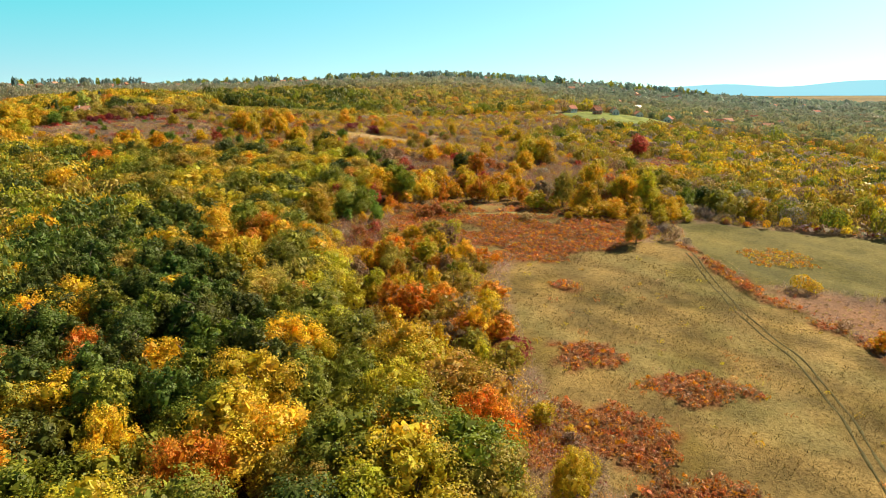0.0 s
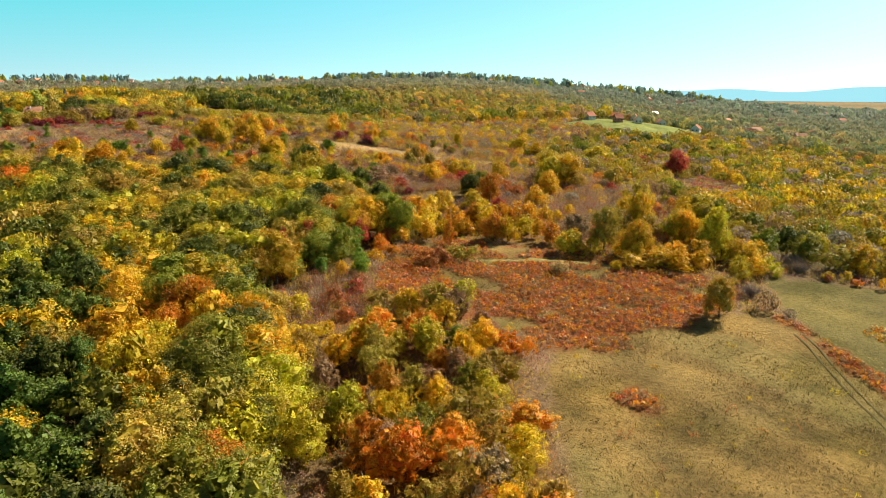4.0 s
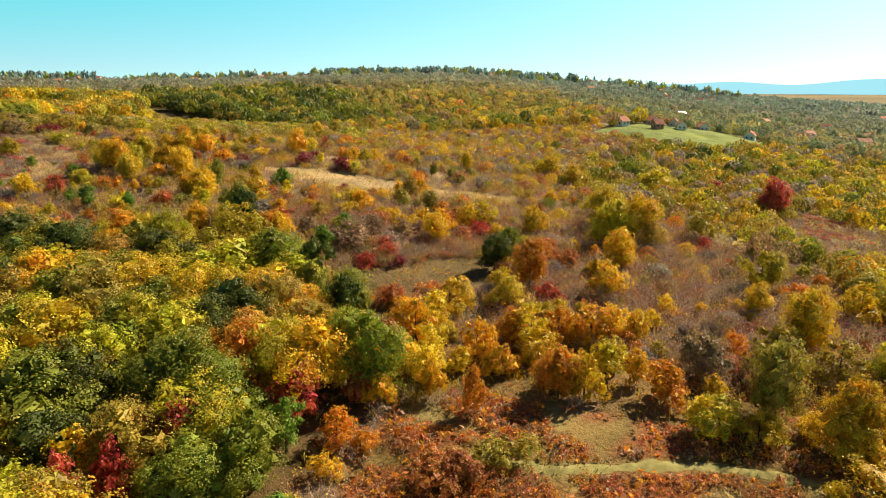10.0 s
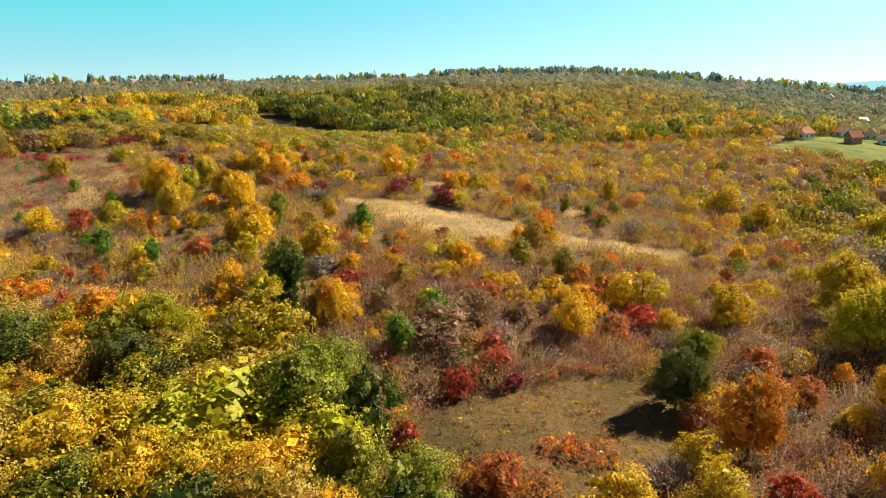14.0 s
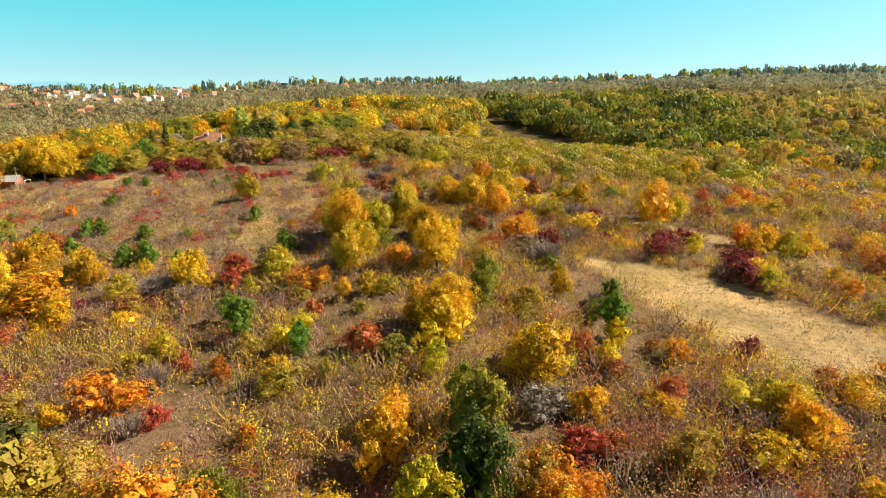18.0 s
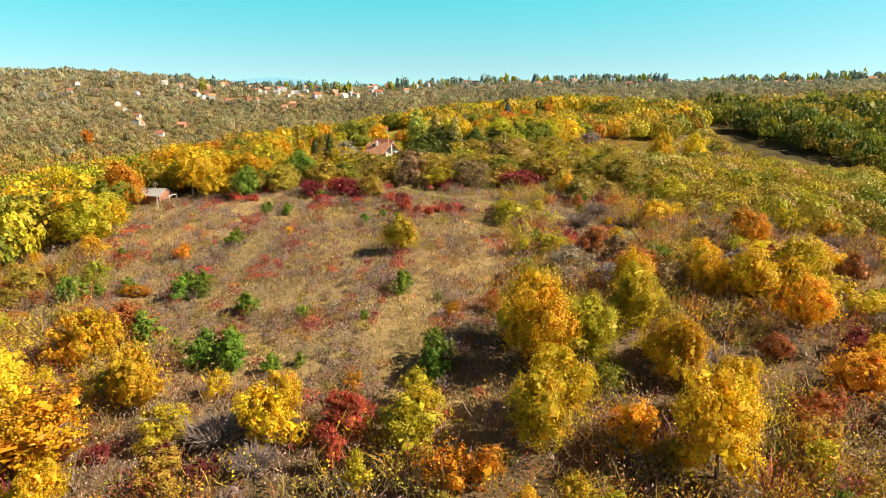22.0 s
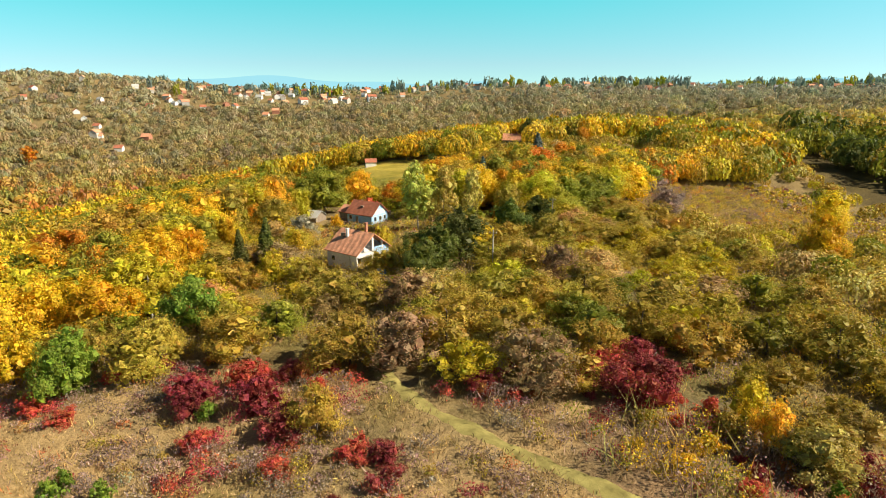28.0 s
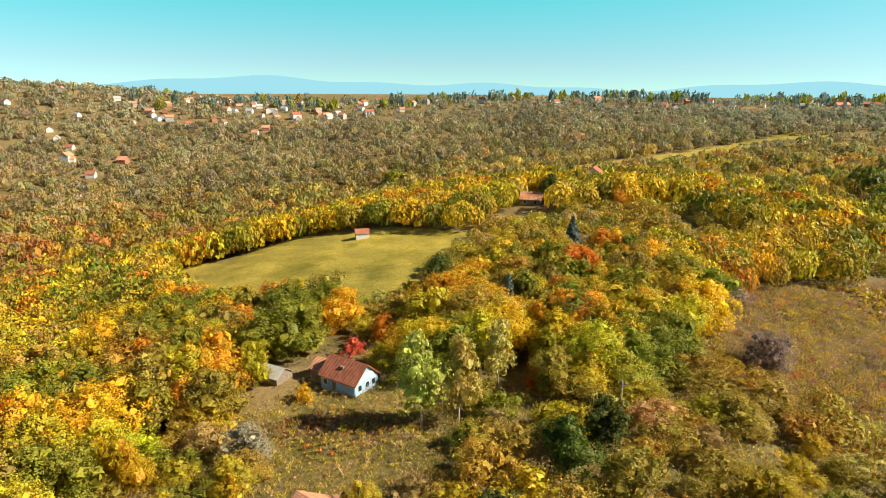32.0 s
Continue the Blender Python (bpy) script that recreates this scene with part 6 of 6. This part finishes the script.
def boxes(*specs, bevel=0.0):
    """One bmesh of boxes, each (x0, x1, y0, y1, z0, z1)."""
    bm = bmesh.new()
    for x0, x1, y0, y1, z0, z1 in specs:
        v = [bm.verts.new((x, y, z)) for z in (z0, z1) for x, y in ((x0, y0), (x1, y0), (x1, y1), (x0, y1))]
        for q in ((3, 2, 1, 0), (4, 5, 6, 7), (0, 1, 5, 4), (1, 2, 6, 5), (2, 3, 7, 6), (3, 0, 4, 7)):
            bm.faces.new([v[i] for i in q])
    if bevel:
        bmesh.ops.bevel(bm, geom=bm.edges[:], offset=bevel, segments=1, affect="EDGES")
    return bm


def gable_body(l, w, h, top, y_from=None):
    """Walls of a gabled house: ridge along x, the gables closed up to the roof."""
    bm = bmesh.new()
    ends = []
    for x in (-l / 2, l / 2):
        ends.append([bm.verts.new(p) for p in ((x, -w / 2, -1.2), (x, w / 2, -1.2), (x, w / 2, h), (x, 0, top), (x, -w / 2, h))])
    a, b = ends
    bm.faces.new(a[::-1])
    bm.faces.new(b)
    for i in range(5):
        j = (i + 1) % 5
        bm.faces.new((a[i], a[j], b[j], b[i]))
    return bm


def roof_slab(l, w, h, top, side, over=0.6, thick=0.18):
    """One slope of a gabled roof with eaves and thickness."""
    run, rise = w / 2, top - h
    k = over / math.hypot(run, rise)
    y1, z1 = side * (run + k * run), h - k * rise
    up = 0.05
    x0, x1 = -l / 2 - over, l / 2 + over
    bm = bmesh.new()
    lo = [bm.verts.new(p) for p in ((x0, 0, top + up), (x1, 0, top + up), (x1, y1, z1 + up), (x0, y1, z1 + up))]
    hi = [bm.verts.new(v.co + Vector((0, 0, thick))) for v in lo]
    bm.faces.new(lo)
    bm.faces.new(hi[::-1])
    for i in range(4):
        j = (i + 1) % 4
        bm.faces.new((lo[i], hi[i], hi[j], lo[j]))
    bmesh.ops.recalc_face_normals(bm, faces=bm.faces[:])
    return bm


def window(parent, x, y, z, w, h, axis, out):
    """A framed window proud of a wall: axis is the wall's normal axis."""
    d = 0.06 * out
    if axis == "y":
        fr = part("window", boxes((x - w / 2 - 0.1, x + w / 2 + 0.1, min(y, y + d), max(y, y + d), z - 0.1, z + h + 0.1)), PLASTER, parent)
        part("pane", boxes((x - w / 2, x + w / 2, min(y + d, y + 1.5 * d), max(y + d, y + 1.5 * d), z, z + h)), GLASS, fr)
    else:
        fr = part("window", boxes((min(x, x + d), max(x, x + d), y - w / 2 - 0.1, y + w / 2 + 0.1, z - 0.1, z + h + 0.1)), PLASTER, parent)
        part("pane", boxes((min(x + d, x + 1.5 * d), max(x + d, x + 1.5 * d), y - w / 2, y + w / 2, z, z + h)), GLASS, fr)


def at_ground(root, x, y, turn, z=None, size=1.0):
    root.matrix_basis = Matrix.LocRotScale((x, y, float(land(x, y)) if z is None else z), Euler((0, 0, radians(turn))), (size, size, size))
    return root


def house(name, label, x, y, turn, l, w, h, top, wall, tile, chimneys=1, rows=1):
    root = tagged(new(name), label, "house")
    part("wall", gable_body(l, w, h, top), wall, root)
    for s in (-1, 1):
        part("roof", roof_slab(l, w, h, top, s), tile, root)
    for k in range(chimneys):
        cx = l * (0.22 - 0.5 * k)
        part("chimney", boxes((cx - 0.28, cx + 0.28, 0.5, 1.05, h, top + 0.9), (cx - 0.36, cx + 0.36, 0.42, 1.13, top + 0.9, top + 1.02)), BRICK_RED, root)
    for r in range(rows):
        z = 0.95 + 2.7 * r
        for s in (-1, 1):
            for k in (-1, 1):
                window(root, k * l * 0.25, s * w / 2, z, 1.1, 1.2, "y", s)
            for k in (-1, 1):
                window(root, s * l / 2, k * w * 0.22, z, 1.0, 1.2, "x", s)
    part("door", boxes((l / 2 + 0.003, l / 2 + 0.07, -0.5, 0.5, -0.1, 2.0)), WOOD, root)
    return at_ground(root, x, y, turn)


def cottage():
    """The white cottage: big tiled slope, sunny gable with a loggia and a blue wall."""
    root = tagged(new("cottage"), "white cottage with an orange tiled roof, loggia and blue gable wall", "house")
    l, w, h, top = 8.6, 9.6, 3.3, 6.7
    part("wall", gable_body(l - 2.0, w, h, top), PLASTER, root)
    x0, x1 = (l - 2) / 2 - 1.0, l / 2
    root_shift = -1.0
    for ob in root.children:
        ob.location.x = root_shift
    xa = (l - 2) / 2 + root_shift
    for s in (-1, 1):
        part("roof", roof_slab(l, w, h, top, s, 0.55, 0.16), TILE_ORANGE, root, "slope of weathered orange clay tiles")
        part("side_wall", boxes((xa, x1, min(s * w / 2, s * (w / 2 - 0.3)), max(s * w / 2, s * (w / 2 - 0.3)), -1.2, h)), PLASTER, root)
    part("gable_wall", boxes((x1 - 0.25, x1, 0.2, w / 2 - 0.3, -1.2, 2.9)), PLASTER_BLUE, root, "blue-washed plaster wall")
    part("loggia_floor", boxes((xa, x1 + 0.25, -w / 2 + 0.3, w / 2 - 0.3, 2.45, 2.65)), CONCRETE, root)
    part("parapet", boxes((x1 - 0.2, x1, -w / 2 + 0.3, -0.3, 2.65, 3.2)), PLASTER, root)
    part("pier", boxes((x1 - 0.35, x1, -0.3, 0.2, -1.2, 6.2)), PLASTER, root)
    part("pier", boxes((x1 - 0.35, x1, 2.6, 2.95, 2.65, 5.0)), PLASTER, root)
    window(root, x1, 2.6, 0.9, 1.1, 1.3, "x", 1)
    part("blue_panel", boxes((x1 - 0.2, x1, 0.2, w / 2 - 0.3, 2.9, 3.9)), PLASTER_BLUE, root, "blue-washed upper parapet")
    window(root, xa, -2.0, 3.1, 1.4, 1.6, "x", 1)
    part("door", boxes((xa + 0.004, xa + 0.08, -2.6, -1.6, -0.1, 2.0)), WOOD, root)
    window(root, -2.4, -w / 2, 1.2, 0.8, 0.9, "y", -1)
    part("drainpipe", boxes((x1 - 1.9, x1 - 1.8, -w / 2 - 0.14, -w / 2 - 0.004, -0.8, 3.1)), METAL, root)
    part("chimney", boxes((1.5, 2.0, 0.5, 1.0, 6.0, 8.5), (1.42, 2.08, 0.42, 1.08, 8.5, 8.62)), BRICK_RED, root, "red brick chimney")
    part("chimney", boxes((-1.6, -1.1, -1.9, -1.4, 5.6, 7.3), (-1.68, -1.02, -1.98, -1.32, 7.3, 7.42)), PLASTER, root, "white plastered chimney")
    part("hatch", boxes((-2.9, -2.0, -2.1, -1.6, 5.6, 6.35)), WOOD, root, "small dark roof hatch")
    part("terrace", boxes((x1, x1 + 2.4, -w / 2 + 0.4, 0.4, -1.3, -0.15)), CONCRETE, root)
    return at_ground(root, -260.0, 446.5, 10, float(land(-258, 446)) + 0.3)


cottage()


def car():
    """A small car under a pale blue cover beside the cottage."""
    root = tagged(new("covered_car"), "small car under a pale blue cover beside the cottage", "car")
    bm = bmesh.new()
    rings = []
    for x, half, top in ((-1.9, 0.6, 0.75), (-1.75, 0.76, 0.9), (-1.1, 0.8, 1.02), (-0.55, 0.76, 1.42), (0.6, 0.76, 1.46), (1.25, 0.8, 1.05), (1.8, 0.76, 0.9), (1.95, 0.6, 0.6)):
        rings.append([bm.verts.new(p) for p in ((x, -half, 0.18), (x, -half * 1.02, 0.6), (x, -half * 0.8, top * 0.94), (x, 0, top), (x, half * 0.8, top * 0.94), (x, half * 1.02, 0.6), (x, half, 0.18))])
    for a, b in zip(rings, rings[1:]):
        for i in range(6):
            bm.faces.new((a[i], a[i + 1], b[i + 1], b[i]))
        bm.faces.new((a[0], b[0], b[6], a[6]))
    bm.faces.new(rings[0])
    bm.faces.new(rings[-1][::-1])
    bmesh.ops.recalc_face_normals(bm, faces=bm.faces[:])
    bmesh.ops.bevel(bm, geom=bm.edges[:], offset=0.03, segments=1, affect="EDGES")
    part("cover", bm, PAINT_BLUE, root)
    for x in (-1.25, 1.25):
        for y in (-0.72, 0.72):
            b = bmesh.new()
            bmesh.ops.create_cone(b, cap_ends=True, segments=14, radius1=0.3, radius2=0.3, depth=0.2, matrix=pose(x, y, 0.28, 90))
            part("wheel", b, DARK, root)
    return at_ground(root, -249.3, 444.5, -20, float(land(-249.3, 444.5)) + 0.1)


car()


def old_farmhouse():
    root = tagged(new("farmhouse"), "old low farmhouse with a patched red tiled roof and timber gable", "house")
    l, w, h, top = 9.0, 7.0, 2.6, 5.6
    part("wall", gable_body(l, w, h, top), PLASTER_BLUE, root)
    for s in (-1, 1):
        part("roof", roof_slab(l, w, h, top, s, 0.5), TILE_RED, root, "patched old red tile slope")
    part("gable_boarding", boxes((l / 2 + 0.004, l / 2 + 0.09, -2.2, 2.2, 2.7, 3.9)), PLASTER, root)
    part("hatch", boxes((-0.9, 0.1, -1.9, -1.2, 3.9, 4.7)), WOOD, root)
    for y in (-2.0, 0.2, 2.1):
        window(root, l / 2, y, 0.9, 0.9, 1.1, "x", 1)
    window(root, -3.2, -w / 2, 0.9, 0.9, 1.1, "y", -1)
    part("door", boxes((-1.3, -0.4, -w / 2 - 0.07, -w / 2 - 0.004, -0.1, 2.0)), WOOD, root)
    ext = part("lean_to_roof", roof_slab(4.6, 5.0, 2.2, 3.7, -1, 0.3), TILE_ORANGE, root, "lower orange roof of the annexe")
    ext.location = (-6.6, 0.3, 0)
    wing = part("annexe", gable_body(4.4, 4.8, 2.2, 3.7), WOOD, root)
    wing.location = (-6.6, 0.3, 0)
    back = part("lean_to_roof", roof_slab(4.6, 5.0, 2.2, 3.7, 1, 0.3), TILE_ORANGE, root)
    back.location = (-6.6, 0.3, 0)
    return at_ground(root, -299.0, 476.5, 14)


old_farmhouse()


def shed(name, label, x, y, turn, l, w, h, top, wall, cover, posts=0):
    root = tagged(new(name), label, "shed")
    part("wall", gable_body(l, w, h, top), wall, root)
    for s in (-1, 1):
        part("roof", roof_slab(l, w, h, top, s, 0.35, 0.08), cover, root)
    part("door", boxes((-l / 2 - 0.07, -l / 2 - 0.004, -0.6, 0.6, -0.1, 1.95)), WOOD, root)
    for k in range(posts):
        part("post", boxes((l / 2 + 2.4, l / 2 + 2.55, -1.6 + 3.0 * k, -1.45 + 3.0 * k, -0.6, 2.3)), PLASTER, root)
    if posts:
        part("beam", boxes((l / 2, l / 2 + 2.6, -1.65, -1.45, 2.3, 2.45), (l / 2 + 2.38, l / 2 + 2.58, -1.65, 1.6, 2.45, 2.6)), PLASTER, root)
    return at_ground(root, x, y, turn)


shed("long_shed", "long orange-brick shed with a pale grey sheet roof", -272, 371, 30, 11, 5.5, 2.4, 4.1, BRICK_RED, METAL, 2)
shed("tool_shed", "grey weathered shed with a sagging pale roof", -313, 467, 20, 6, 4.6, 2.1, 3.6, WOOD, METAL)
shed("hut", "small white hut with a red roof at the meadow's edge", -401, 551, 60, 5, 4, 2.3, 3.7, PLASTER, TILE_RED)
house("villa", "two-storey white and brick house with a red gabled roof", -394, 694, 118, 9.5, 8.5, 5.6, 8.6, PLASTER, TILE_RED, 1, 2)
house("bungalow", "low house with an orange tiled roof among trees", -381, 629, 30, 9, 7, 2.8, 5.6, WOOD, TILE_ORANGE)
for hx, hy, ht, hs, wm, tm in ((100, 576, 40, 8, PLASTER, TILE_RED), (128, 604, 110, 9, PLASTER, TILE_ORANGE), (146, 612, 70, 8, CONCRETE, TILE_RED), (122, 572, 20, 6, BRICK_RED, TILE_RED),
                               (140, 580, 80, 7, PLASTER, TILE_ORANGE), (176, 640, 100, 9, PLASTER, TILE_ORANGE), (190, 590, 60, 8, PLASTER, TILE_RED), (215, 600, 20, 8, CONCRETE, TILE_RED)):
    house("village_house", "small village house with a tiled gable roof on a green", hx, hy, ht, hs, hs * 0.85, 3.0, 5.8, wm, tm)


def pole(x, y, height, label="weathered wooden power pole with a crossarm and insulators"):
    root = tagged(new("power_pole"), label, "pole", group="power poles")
    b = bmesh.new()
    bmesh.ops.create_cone(b, cap_ends=True, segments=10, radius1=0.17, radius2=0.1, depth=height, matrix=pose(0, 0, height / 2 - 0.4))
    part("post", b, CONCRETE, root)
    part("crossarm", boxes((-0.75, 0.75, -0.06, 0.06, height - 1.0, height - 0.86)), WOOD, root)
    for k in (-0.65, 0.0, 0.65):
        b = bmesh.new()
        bmesh.ops.create_cone(b, cap_ends=True, segments=8, radius1=0.07, radius2=0.05, depth=0.22, matrix=pose(k, 0, height - 0.75 + (0.42 if k == 0 else 0)))
        part("insulator", b, PLASTER, root)
    return at_ground(root, x, y, 35)


for px, py, ph in ((-236, 462, 8.5), (-253, 502, 8.5), (-260, 530, 8.5), (-276, 571, 8.5), (-262, 405, 8), (-255.5, 367.5, 8), (-388, 716, 8.5), (-330, 660, 8.5)):
    pole(px, py, ph)


def villages():
    """Far villages: gabled houses with red roofs along the ridge and the valley side."""
    r = np.random.default_rng(77)
    built = {}
    for x, y in HOUSE_SPOTS:
        key = int(r.integers(6))
        if key not in built:
            root = tagged(new("village_house"), "far white village house with a red tiled roof", "house", group="village houses")
            l, w = ((9, 8), (11, 8), (8, 7), (12, 9), (9, 9), (10, 7))[key]
            h = (3.2, 5.6, 3.0, 5.8, 3.4, 3.0)[key]
            part("wall", gable_body(l, w, h, h + 3), (PLASTER, CONCRETE, PLASTER, PLASTER, BRICK_RED, PLASTER)[key], root)
            both = roof_slab(l, w, h, h + 3, 1, 0.5)
            other = bpy.data.meshes.new("slope")
            half = roof_slab(l, w, h, h + 3, -1, 0.5)
            half.to_mesh(other)
            half.free()
            both.from_mesh(other)
            part("roof", both, (TILE_RED, TILE_ORANGE, TILE_ORANGE, TILE_RED, TILE_ORANGE, METAL)[key], root)
            built[key] = root
            here = root
        else:
            here = copy_thing(built[key], Matrix())
        at_ground(here, x, y, r.uniform(0, 180), float(land(x, y)) + 0.8, r.uniform(0.75, 1.0))


villages()


def far_hills():
    """Hills at the edge of sight, past the plain, drawn as a glowing haze-blue sheet."""
    m = bpy.data.materials.new("far_blue_haze")
    m.use_nodes = True
    n, l = m.node_tree.nodes, m.node_tree.links
    # air haze as an even pale blue emission, untouched by the sun
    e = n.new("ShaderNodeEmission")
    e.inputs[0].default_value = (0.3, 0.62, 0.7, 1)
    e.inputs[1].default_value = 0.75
    l.new(e.outputs[0], n["Material Output"].inputs["Surface"])
    v, f = [], []
    for k in range(241):
        a = radians(-100 + 240 * k / 240)
        s = 72 + 22 * math.sin(a * 7) + 14 * math.sin(a * 17 + 1) + 8 * math.sin(a * 41)
        for z in (-60, s):
            v.append((-4400 * math.sin(a), 400 + 4400 * math.cos(a), z))
        if k:
            f.append((2 * k - 2, 2 * k, 2 * k + 1, 2 * k - 1))
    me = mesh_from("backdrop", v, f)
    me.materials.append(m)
    tagged(new("backdrop", me), "backdrop of hills beyond the plain, glowing pale blue for haze", "hills", kind="structure")


far_hills()
